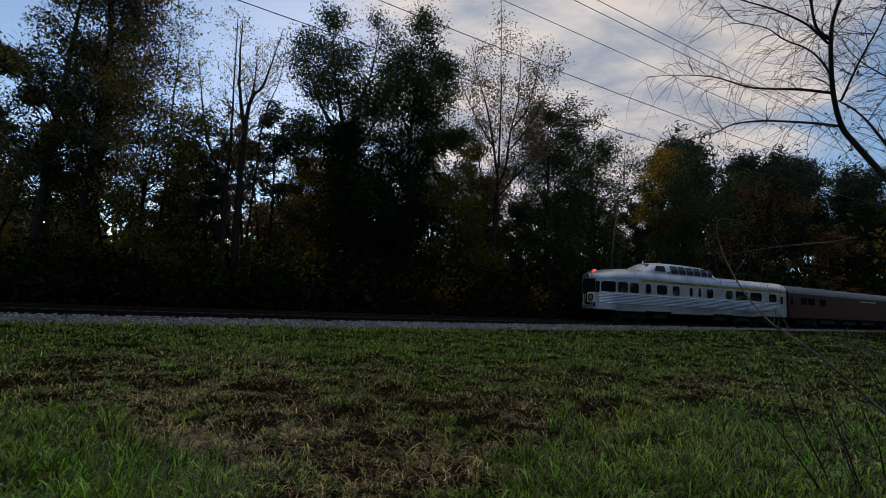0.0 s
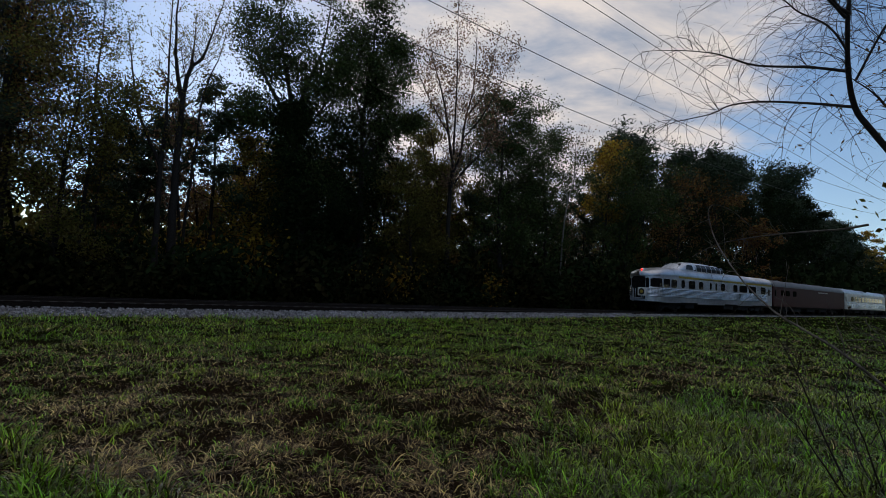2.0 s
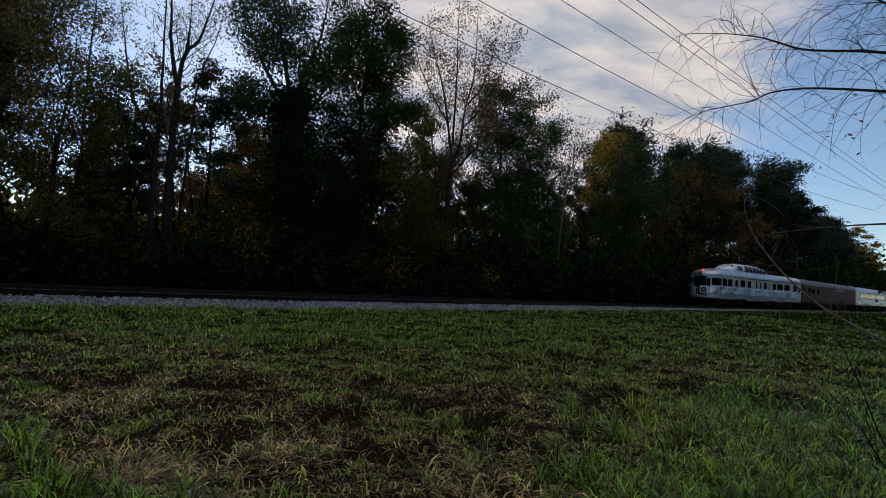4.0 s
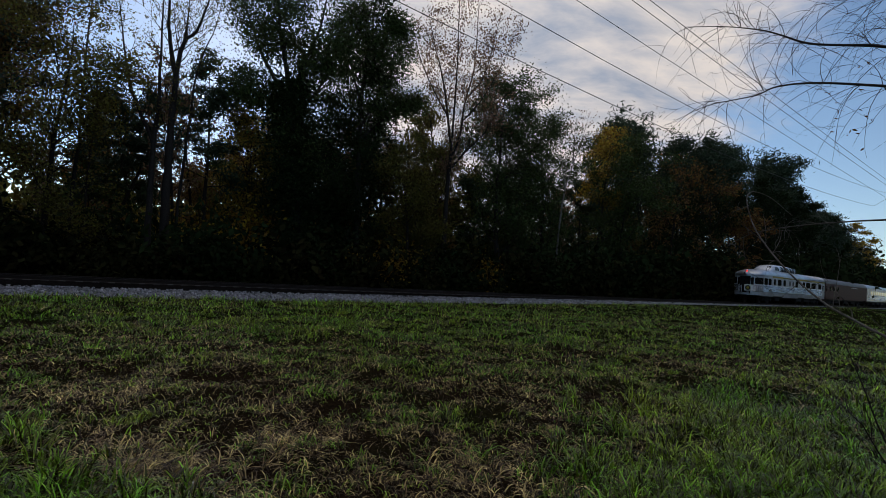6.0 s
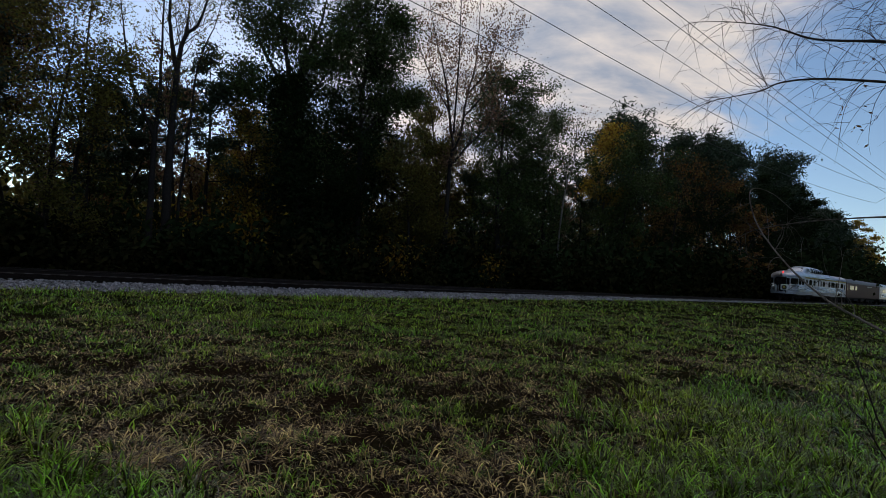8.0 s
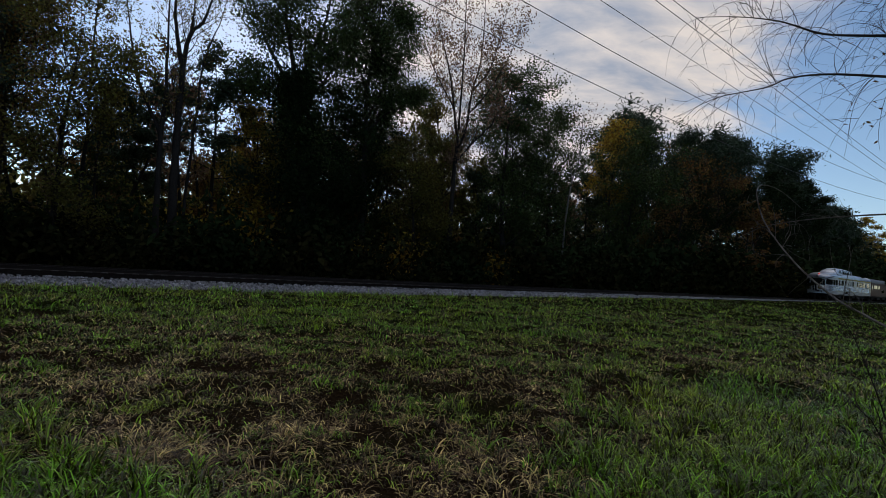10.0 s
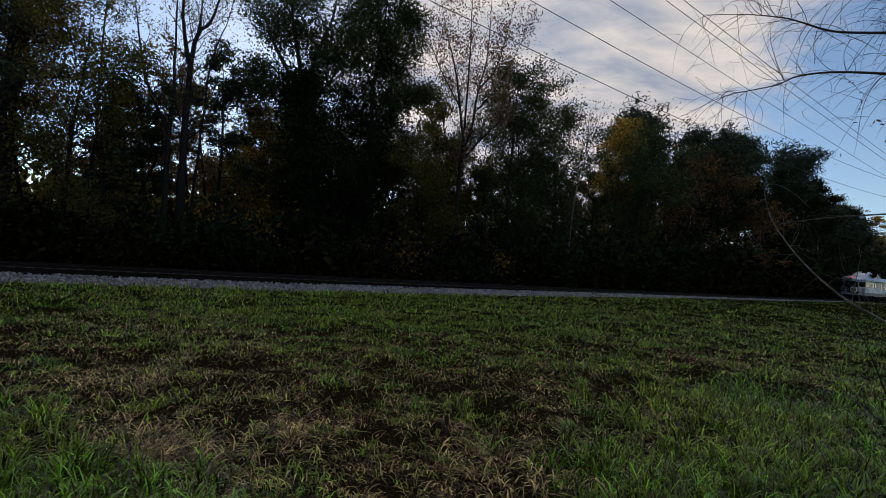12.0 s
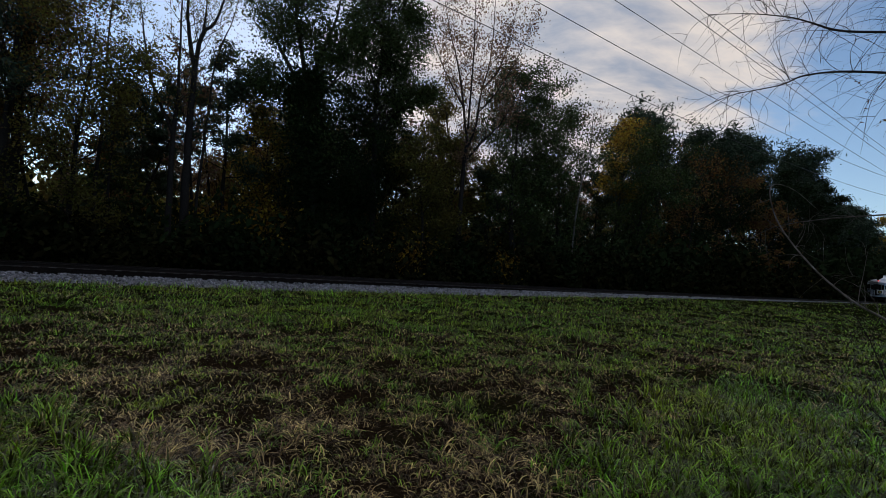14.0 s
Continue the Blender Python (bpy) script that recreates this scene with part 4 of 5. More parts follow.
    stem_tree(11, [(0.27, [(0.38, -0.15), (0.0, 7.2), (-0.27, 11.82), (-0.4, 15.33), (-0.28, 18.65), (0.01, 21.79), (0.23, 25.66)]),
        (0.13, [(-0.33, 12.99), (0.72, 15.72), (1.88, 18.51), (2.55, 21.74)]),
        (0.12, [(-0.25, 12.06), (1.25, 13.91), (2.96, 14.85), (4.21, 15.75)]),
        (0.12, [(-0.38, 15.09), (-1.3, 17.78), (-2.0, 20.5), (-2.3, 22.81)]),
        (0.1, [(-0.36, 17.46), (0.91, 20.51), (1.91, 22.6)])],
        "great dark green tree with rounded crown", LEAF_GREEN, 36000, 0.115, 9, 2.5, start=0.45, up=0.45, depth=2, clump=1.05, ivy=3000, s=-0.89, off=10)
    stem_tree(13, [(0.26, [(-0.09, 0.25), (-0.3, 5.18), (-0.29, 10.58), (-0.21, 13.21)]),
        (0.12, [(-0.24, 12.95), (-0.97, 17.0), (-1.72, 19.96), (-2.48, 22.47), (-3.31, 25.77)]),
        (0.13, [(-0.23, 11.69), (0.46, 14.17), (0.67, 17.12), (1.28, 20.16), (1.36, 23.5), (1.3, 27.51)]),
        (0.1, [(-0.25, 10.69), (1.0, 12.49), (2.18, 13.79), (3.19, 15.48), (4.28, 18.08)]),
        (0.1, [(-0.2, 13.71), (-0.18, 17.77), (-0.31, 21.85), (-0.54, 27.08)]),
        (0.09, [(0.75, 17.33), (2.13, 19.46), (2.85, 22.47), (3.43, 25.94)]),
        (0.07, [(-0.76, 15.7), (-2.39, 18.38), (-3.61, 20.85), (-4.45, 23.63)]),
        (0.07, [(0.57, 15.29), (2.12, 17.17), (3.63, 20.07), (4.74, 23.21)])],
        "tall poplar with thin tan autumn leaves", LEAF_TAN, 11500, 0.11, 14, 1.8, start=0.7, up=1.3, depth=2, clump=1.0, s=7.16, off=8.5)
    stem_tree(17, [(0.1, [(-0.45, 0.79), (0.0, 9.68), (0.65, 13.26), (1.46, 16.25), (2.08, 18.63)]),
        (0.09, [(0.21, 11.47), (-0.18, 13.84), (-0.71, 16.54)]),
        (0.08, [(0.82, 14.16), (0.86, 16.84), (0.94, 18.94)])],
        "pale bare tree with thin branches", LEAF_TAN, 250, 0.12, 9, 2.6, start=0.35, up=1.2, bark=BARK_GREY, s=21.62, off=8.5)
    stand(tree("pine", 8, 16.5, 0.2, 5000, 0.12, NEEDLES, "young pine behind the bare trees", start=0.45, limbs=16, reach=3.0, up=0.1), -11.0, 13)
    stand(tree("leafy", 9, 13, 0.16, 11000, 0.09, LEAF_GOLD, "small tree with golden leaves", start=0.3, limbs=14, reach=2.4), -9.0, 12)
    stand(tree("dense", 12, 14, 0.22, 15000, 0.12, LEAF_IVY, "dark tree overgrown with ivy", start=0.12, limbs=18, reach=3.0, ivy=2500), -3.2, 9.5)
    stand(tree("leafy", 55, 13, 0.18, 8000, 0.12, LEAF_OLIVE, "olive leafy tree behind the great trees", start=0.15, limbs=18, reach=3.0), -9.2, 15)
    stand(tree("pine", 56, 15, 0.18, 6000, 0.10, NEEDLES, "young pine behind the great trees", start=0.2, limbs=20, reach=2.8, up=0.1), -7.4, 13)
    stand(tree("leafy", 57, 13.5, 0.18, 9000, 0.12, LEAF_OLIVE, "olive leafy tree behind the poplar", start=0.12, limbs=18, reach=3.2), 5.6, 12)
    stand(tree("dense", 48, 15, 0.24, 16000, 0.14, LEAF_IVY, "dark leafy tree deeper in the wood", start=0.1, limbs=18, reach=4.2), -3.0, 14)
    stand(tree("dense", 49, 14, 0.24, 14000, 0.14, LEAF_GREEN, "dark green tree deeper in the wood", start=0.1, limbs=18, reach=4.0), 3.5, 14)
    stand(tree("leafy", 50, 18.5, 0.26, 16000, 0.15, LEAF_OLIVE, "olive leafy tree deeper in the wood", start=0.1, limbs=18, reach=4.0), 9.5, 14)
    stand(tree("leafy", 14, 12, 0.18, 18000, 0.11, LEAF_OLIVE, "olive leafy tree by the track", start=0.15, limbs=16, reach=3.2), 3.6, 8.5)
    stand(tree("dense", 15, 22.3, 0.28, 24000, 0.13, LEAF_GREEN, "bushy green tree by the track", start=0.2, limbs=26, reach=4.2, clump=1.1), 14.3, 9.5)
    stand(tree("dense", 58, 18.5, 0.24, 17000, 0.14, LEAF_GREEN, "bushy green tree behind the poplar", start=0.1, limbs=24, reach=3.8, clump=1.2), 17.4, 11.5)
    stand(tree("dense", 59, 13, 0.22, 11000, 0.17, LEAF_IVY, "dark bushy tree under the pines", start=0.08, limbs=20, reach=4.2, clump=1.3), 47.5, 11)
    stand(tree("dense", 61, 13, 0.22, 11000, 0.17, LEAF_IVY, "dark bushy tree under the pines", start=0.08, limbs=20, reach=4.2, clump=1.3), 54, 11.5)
    stand(tree("dense", 16, 19.2, 0.26, 22000, 0.14, LEAF_GREEN, "bushy green tree by the track", start=0.15, limbs=24, reach=4.0, clump=1.2), 20.5, 10)
    stand(tree("leafy", 18, 20.2, 0.24, 9000, 0.15, LEAF_GOLD, "golden yellow autumn tree by the track", start=0.55, limbs=18, reach=2.6, clump=1.0), 31.0, 10.5)
    stand(tree("leafy", 19, 16.5, 0.22, 20000, 0.15, LEAF_GREEN, "olive green leafy tree", start=0.1, limbs=20, reach=5.0, clump=1.2), 32.5, 8.5)
    for k, (s, off, h, w) in enumerate(((40, 15, 24.5, 0.2), (46.5, 14, 26.3, 0.22), (51.5, 15, 24.5, 0.17), (57, 14, 24.8, 0.2), (66, 16, 25.5, 0.16), (72.5, 14, 28.4, 0.15), (79, 15, 26.5, 0.17), (86, 13, 29, 0.2), (92, 14, 27.5, 0.2),
                                        (99, 12.5, 24.8, 0.2), (108, 12, 22.5, 0.22), (118, 11, 20.5, 0.22), (129, 11, 20, 0.22), (146, 12, 20, 0.22))):
        stand(tree("pine", 30 + k, h, 0.32, 9500, 0.17, NEEDLES, "tall dark pine with a rounded crown", start=0.5, limbs=18, reach=h * w, up=0.38, clump=1.75), s, off)
    stand(tree("bare", 41, 17, 0.2, 3000, 0.15, LEAF_RUST, "brown half-bare tree by the track", start=0.15, limbs=20, reach=4.6, up=0.8), 42.5, 8)
    stand(tree("bare", 42, 17, 0.2, 3000, 0.15, LEAF_RUST, "brown half-bare tree by the track", start=0.15, limbs=20, reach=5.0, up=0.8), 52.5, 8.5)
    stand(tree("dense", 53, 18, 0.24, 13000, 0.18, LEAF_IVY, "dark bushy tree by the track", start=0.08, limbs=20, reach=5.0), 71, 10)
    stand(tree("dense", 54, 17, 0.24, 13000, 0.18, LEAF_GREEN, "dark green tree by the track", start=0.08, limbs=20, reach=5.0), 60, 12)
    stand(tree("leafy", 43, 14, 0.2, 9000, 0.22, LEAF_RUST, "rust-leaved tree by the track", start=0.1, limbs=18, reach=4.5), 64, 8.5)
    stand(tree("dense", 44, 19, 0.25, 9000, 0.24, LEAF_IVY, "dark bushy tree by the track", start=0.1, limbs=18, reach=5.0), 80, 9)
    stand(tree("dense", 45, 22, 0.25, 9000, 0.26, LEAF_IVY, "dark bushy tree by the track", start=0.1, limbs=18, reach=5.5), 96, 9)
    stand(tree("leafy", 46, 21, 0.25, 9000, 0.28, LEAF_GOLD, "orange-gold autumn tree far along the line", start=0.12, limbs=18, reach=5.5), 152, 9)
    stand(tree("leafy", 47, 20, 0.25, 8000, 0.28, LEAF_OLIVE, "olive leafy tree far along the line", start=0.12, limbs=18, reach=5.5), 180, 9)
    # deeper rows
    kinds = [
        tree("leafy", 60, 17, 0.2, 4500, 0.22, LEAF_OLIVE, "olive leafy tree deep in the wood", start=0.3, limbs=20, reach=3.4, depth=1, sigma=0.3),
        tree("leafy", 61, 16, 0.18, 4500, 0.22, LEAF_RUST, "rust-leaved tree deep in the wood", start=0.25, limbs=20, reach=3.2, depth=1, sigma=0.3),
        tree("pine", 62, 19, 0.22, 4200, 0.15, NEEDLES, "dark pine deep in the wood", start=0.4, limbs=20, reach=3.0, up=0.2, depth=1, sigma=0.28),
        tree("bare", 63, 18, 0.18, 900, 0.2, LEAF_TAN, "slim half-bare tree deep in the wood", start=0.4, limbs=14, reach=3.0, up=0.8, depth=1),
        tree("dense", 64, 14, 0.18, 4500, 0.22, LEAF_GREEN, "green leafy tree deep in the wood", start=0.15, limbs=20, reach=3.4, depth=1, sigma=0.3),
    ]
    r = random.Random(5)
    spots = []
    for i in range(40):
        spots.append((-38 + i * 2.3 + r.uniform(-1, 1), r.uniform(12.5, 18)))
        spots.append((-40 + i * 3.2 + r.uniform(-1.2, 1.2), r.uniform(20, 30)))
    for i in range(22):
        spots.append((60 + i * 6.5 + r.uniform(-2, 2), r.uniform(18, 26)))
        spots.append((-50 + i * 7 + r.uniform(-2, 2), r.uniform(34, 55)))
    spots += [(-19 + i * 1.7, 19 + (i * 7) % 11) for i in range(12)]
    for i, (s, off) in enumerate(spots):
        k = kinds[r.choice((0, 0, 1, 1, 2, 2, 3, 3, 4))]
        if i < 5:
            stand(kinds[i], s, off, r.uniform(0, 360), r.uniform(0.85, 1.05))
        else:
            stand_copy(k, s, off, r.uniform(0, 360), r.uniform(0.6, 0.95) * (1.35 if s > 60 else 1.0))
    # far woods that close the view between the trunks
    rng = np.random.default_rng(77)
    n = 85000
    s, off = rng.uniform(-120, 300, n), rng.uniform(48, 95, n)
    top = 10.5 + 1.2 * np.sin(s * 0.21) + 1.0 * np.sin(s * 0.57 + 1)
    c = [(track(a, -o, h - RAIL_Z - GRADE * a), 1) for a, o, h in zip(s, off, top * rng.random(n) ** 0.8)]
    tagged(new("far_woods", quads_mesh("far_woods", leaf_cloud(rng, c, n, 0.5, 0.85), LEAF_OLIVE)), "dense olive-brown woods far behind the track", "woods", kind="stuff")
    # unseen leaf bands added behind and beside the camera to block low sky light
    n = 26000
    az, d = rng.uniform(radians(78), radians(300), n), rng.uniform(15, 28, n)
    x, y = 1 + d * np.sin(az), d * np.cos(az) - 1
    top = 11 + 2.0 * np.sin(az * 9) + 1.5 * np.sin(az * 23)
    g = land(x, y)
    c = [(Vector(q), 1) for q in zip(x, y, g + top * rng.random(n) ** 0.8)]
    tagged(new("woods_behind", quads_mesh("woods_behind", leaf_cloud(rng, c, n, 0.4, 0.9), LEAF_IVY)), "unseen dark leaf screen added behind the camera", "woods", kind="stuff")
    # a long leaf band added out of view, to darken what the train reflects
    n = 42000
    s, off = rng.uniform(0, 340, n), rng.normal(0, 4, n)
    x, y = 30 + s * math.cos(TRACK_ANGLE) + off * 0.5, 6 + s * math.sin(TRACK_ANGLE) - off
    c = [(Vector(q), 1) for q in zip(x, y, land(x, y) + (21 + 2 * np.sin(s * 0.3)) * rng.random(n) ** 0.8)]
    tagged(new("woods_beside", quads_mesh("woods_beside", leaf_cloud(rng, c, n, 0.4, 1.0), LEAF_IVY)), "unseen dark leaf screen added beside the meadow", "woods", kind="stuff")
    # leaf ring added far out to keep horizon glow off the tail car
    n = 16000
    az, d = rng.uniform(radians(110), radians(318), n), rng.uniform(170, 230, n)
    x, y = d * np.sin(az), d * np.cos(az)
    c = [(Vector(q), 1) for q in zip(x, y, land(x, y) + (24 + 4 * np.sin(az * 17)) * rng.random(n) ** 0.8)]
    tagged(new("woods_distant", quads_mesh("woods_distant", leaf_cloud(rng, c, n, 0.8, 3.2), LEAF_OLIVE)), "leaf screen added on the horizon behind the meadow", "woods", kind="stuff")
    # undergrowth along the track, its leaf colours darkened for shade
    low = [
        shrub(70, 3.2, 3.2, 1150, 0.25, SHADE_LEAF, "tangled undergrowth shrub with leaves darkened for shade"),
        shrub(71, 2.6, 3.0, 1050, 0.25, SHADE_LEAF, "tangled undergrowth shrub with leaves darkened for shade"),
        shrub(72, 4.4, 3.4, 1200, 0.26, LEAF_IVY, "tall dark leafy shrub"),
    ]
    gold = shrub(73, 4.6, 2.8, 2200, 0.14, LEAF_GOLD, "yellowing shrub at the wood's edge")
    n = 0
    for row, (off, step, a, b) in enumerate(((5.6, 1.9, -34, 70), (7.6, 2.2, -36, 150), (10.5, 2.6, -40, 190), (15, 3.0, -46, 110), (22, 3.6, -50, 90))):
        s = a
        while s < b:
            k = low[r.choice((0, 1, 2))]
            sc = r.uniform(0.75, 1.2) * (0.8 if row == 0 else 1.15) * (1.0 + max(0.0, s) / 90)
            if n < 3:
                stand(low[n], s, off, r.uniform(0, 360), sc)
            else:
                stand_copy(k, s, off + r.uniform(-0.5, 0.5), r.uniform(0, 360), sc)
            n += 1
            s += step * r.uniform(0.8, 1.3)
    stand(gold, 1.2, 6.4, 0, 1.0)
    for s, off, sc in ((-13.0, 12.5, 1.2), (-9, 9.0, 1.4), (10.5, 7.0, 0.9), (36, 8, 1.2), (66, 8, 1.4)):
        stand_copy(gold, s, off, s * 40, sc)


# ---- the young bare tree and brush beside the camera ----
NEAR = {
    "limb_a": (0.016, [(4.44, 4.72, 4.09), (4.26, 5.0, 4.26), (4.05, 5.51, 4.52), (3.85, 5.73, 4.72), (3.73, 5.87, 4.84), (3.39, 6.05, 4.95), (3.01, 6.29, 5.04)]),
    "limb_b": (0.016, [(4.54, 4.79, 3.75), (4.47, 5.2, 3.95), (4.23, 5.69, 4.16), (4.06, 6.04, 4.24), (3.94, 6.25, 4.2), (3.64, 6.65, 4.21), (3.47, 6.87, 4.16)]),
    "trunk": (0.038, [(5.6, 4.6, -0.1), (5.45, 4.6, 1.2), (5.16, 4.46, 2.5), (4.92, 4.63, 3.06), (4.7, 4.76, 3.51), (4.56, 4.78, 3.74), (4.44, 4.72, 4.09), (4.38, 4.65, 4.58), (4.39, 4.62, 4.86), (4.44, 4.57, 5.1), (4.54, 4.54, 5.47), (4.47, 4.41, 5.89)]),
    "limb_c": (0.022, [(5.02, 4.47, 3.03), (4.9, 4.51, 3.27), (4.77, 4.59, 3.59), (4.66, 4.66, 3.83), (4.49, 4.72, 4.01)]),
    "limb_d": (0.014, [(4.36, 4.65, 4.61), (4.15, 4.66, 4.84), (3.88, 4.72, 5.04), (3.61, 4.8, 5.2), (3.31, 4.96, 5.43), (3.06, 5.14, 5.55)]),
    "limb_e": (0.013, [(4.42, 4.72, 4.13), (4.37, 4.67, 4.3), (4.22, 4.71, 4.56), (4.01, 4.82, 4.76), (3.83, 4.84, 4.91), (3.58, 5.02, 5.12), (3.44, 5.07, 5.37)]),
    "limb_f": (0.012, [(4.51, 4.71, 4.0), (4.55, 4.49, 4.35), (4.59, 4.31, 4.59), (4.59, 4.15, 4.82), (4.65, 4.05, 5.11)]),
    "limb_g": (0.014, [(5.17, 4.19, 3.79), (5.04, 4.28, 3.88), (4.82, 4.4, 4.07), (4.6, 4.48, 4.28), (4.46, 4.51, 4.45)]),
    "limb_h": (0.02, [(4.38, 4.62, 4.63), (4.26, 4.68, 4.82), (4.15, 4.6, 5.17), (4.09, 4.57, 5.47)]),
    "low": (0.013, [(4.66, 4.77, 2.53), (4.59, 5.01, 2.51), (4.56, 5.5, 2.54), (4.42, 6.07, 2.54), (4.18, 6.48, 2.47), (4.04, 6.79, 2.33)]),
    "curve": (0.0145, [(5.0, 3.4, -0.1), (4.15, 4.27, 1.13), (4.07, 4.85, 1.44), (4.02, 5.2, 1.61), (4.03, 5.75, 1.97), (4.09, 6.34, 2.48), (4.09, 6.53, 2.88), (4.18, 6.57, 3.03), (4.42, 6.55, 2.97), (4.64, 6.43, 2.72)]),
    "side": (0.012, [(4.39, 3.57, 1.13), (4.33, 3.95, 1.34), (4.29, 4.29, 1.41), (4.23, 4.62, 1.38)]),
}


def smooth_line(pts, n=5):
    """A rounded line through the points."""
    p = [Vector(q) for q in pts]
    p = [p[0] * 2 - p[1]] + p + [p[-1] * 2 - p[-2]]
    out = []
    for i in range(1, len(p) - 2):
        for k in range(n):
            t = k / n
            a, b, c, d = p[i - 1], p[i], p[i + 1], p[i + 2]
            out.append(0.5 * ((2 * b) + (c - a) * t + (2 * a - 5 * b + 4 * c - d) * t * t + (3 * b - a - 3 * c + d) * t ** 3))
    return out + [p[-2]]


def twigs(rng, line, count, length, r, tubes, hang, ends):
    for _ in range(count):
        i = rng.integers(1, len(line))
        d = (line[i] - line[i - 1]).normalized()
        v = Vector(rng.normal(0, 1, 3)).normalized()
        nd = (d * 0.5 + v * 0.9 + Vector((0, 0, 0.35))).normalized()
        n, ln = 7, length * (0.4 + 0.9 * rng.random())
        p, pts = line[i].copy(), [line[i].copy()]
        bend = Vector(rng.normal(0, 0.12, 3)) + Vector((0, 0, -hang * rng.random()))
        for _k in range(n):
            nd = (nd + bend + Vector(rng.normal(0, 0.05, 3))).normalized()
            p = p + nd * (ln / n)
            pts.append(p.copy())
        tubes.add(pts, [r * (1 - 0.75 * k / n) for k in range(n + 1)])
        ends.append(pts)


def build_near_tree():
    rng = np.random.default_rng(21)
    t = tagged(new("young_tree"), "young bare tree with fine drooping twigs and a few leaves", "tree")
    ends = []
    for key in ("trunk", "limb_a", "limb_b", "limb_c", "limb_d", "limb_e", "limb_f", "limb_g", "limb_h", "low"):
        r, pts = NEAR[key]
        line = smooth_line(pts)
        tb = Tubes(8)
        n = len(line) - 1
        tb.add(line, [r * (1 - (0.72 if key == "trunk" else 0.82) * (k / n)) for k in range(n + 1)])
        # bark colour carries the light: limbs dark against the sky, low branch lit
        bark = TWIG if key == "low" else TWIG_DARK
        main = part("trunk" if key == "trunk" else "limb", tb.mesh("limb", bark), bark, t)
        count = {"trunk": 26, "low": 9, "limb_a": 46, "limb_b": 46, "limb_c": 30}.get(key, 34)
        tb = Tubes(4)
        fine = []
        up = line[len(line) // 2:] if key == "trunk" else line
        twigs(rng, up, count, 0.75 if key != "low" else 0.4, 0.0036, tb, 0.28, fine)
        for f in fine[: count]:
            twigs(rng, f, 2, 0.4, 0.0022, tb, 0.3, ends)
        ends += fine
        tagged(part("twig_spray", tb.mesh("twig_spray", bark), bark, main), kind="stuff")
    # withered leaves that still hang in the crown, and a leafy green and orange spray on the trunk
    pool = [(q, 1) for e in ends for q in e[3:] if q.x > 4.35 and 3.2 < q.z < 4.5]
    if pool:
        part("withered_leaves", quads_mesh("withered_leaves", leaf_cloud(rng, pool, 220, 0.012, 0.02, 0.02, 2.2), LEAF_RUST), LEAF_RUST, t, "small withered brown leaves")
    for mat, n, seed, nm in ((LEAF_GOLD, 80, 1, "autumn_leaves"), (LEAF_OLIVE, 80, 2, "green_leaves")):
        rg = np.random.default_rng(seed)
        c = [(Vector((4.86 + rg.normal(0, 0.13), 4.5 + rg.normal(0, 0.15), 2.5 + rg.normal(0, 0.2))), 1) for _ in range(30)]
        part(nm, quads_mesh(nm, leaf_cloud(rg, c, n, 0.05, 0.05, 0.03, 1.3), mat), mat, t)


def build_brush():
    rng = np.random.default_rng(22)
    t = tagged(new("brush"), "bare arching brush stems at the meadow's edge", "shrub")
    for key in ("curve", "side"):
        r, pts = NEAR[key]
        line = smooth_line(pts)
        tb = Tubes(8)
        n = len(line) - 1
        tb.add(line, [r * (1 - 0.8 * (k / n)) for k in range(n + 1)])
        main = part("stem", tb.mesh("stem", TWIG), TWIG, t)
        tb, fine, ends = Tubes(4), [], []
        twigs(rng, line[: n * 2 // 3], 16, 0.55, 0.0045, tb, 0.05, fine)
        for f in fine:
            twigs(rng, f, 1, 0.3, 0.0025, tb, 0.1, ends)
        tagged(part("twig_spray", tb.mesh("twig_spray", TWIG), TWIG, main), kind="stuff")
    for k in range(11):
        b = Vector((4.35 + rng.normal(0, 0.35), 4.1 + rng.normal(0, 0.4), -0.05))
        d = Vector((rng.normal(-0.25, 0.3), rng.normal(0, 0.3), 1)).normalized()
        line = branch_line(rng, b, d, 1.0 + 1.1 * rng.random(), 8, 0.12, -0.03)
        tb = Tubes(6)
        tb.add(line, [0.010 * (1 - 0.8 * i / 8) for i in range(9)])
        main = part("stem", tb.mesh("stem", TWIG_DARK), TWIG_DARK, t)
        tb, fine = Tubes(4), []
        twigs(rng, line, 6, 0.38, 0.004, tb, 0.05, fine)
        tagged(part("twig_spray", tb.mesh("twig_spray", TWIG_DARK), TWIG_DARK, main), kind="stuff")


# ---- overhead wires ----
def build_wires():
    a, r = radians(34.6), 0.010
    for x0, y0, z0, rise, sag in ((-0.69, 9.89, 7.0, -0.008, 0.00137), (1.6, 11.25, 8.0, 0.0007, 0.00139), (4.49, 14.22, 10.0, 0.0054, 0.00024), (6.07, 13.98, 10.0, 0.0036, 0.00022), (6.24, 13.73, 10.05, 0.0036, 0.00022)):
        tb = Tubes(6)
        pts = []
        for u in np.linspace(-126, 210, 97):
            v = (u + 42) % 84 - 42          # spans of 84 m, lowest in the middle
            pts.append(Vector((x0 + u * math.cos(a), y0 + u * math.sin(a), z0 + rise * v + sag * v * v)))
        tb.add(pts, [r] * len(pts))
        tagged(new("overhead_wire", tb.mesh("overhead_wire", WIRE)), "thin dark overhead line wire along the track", "wire", "overhead wires")


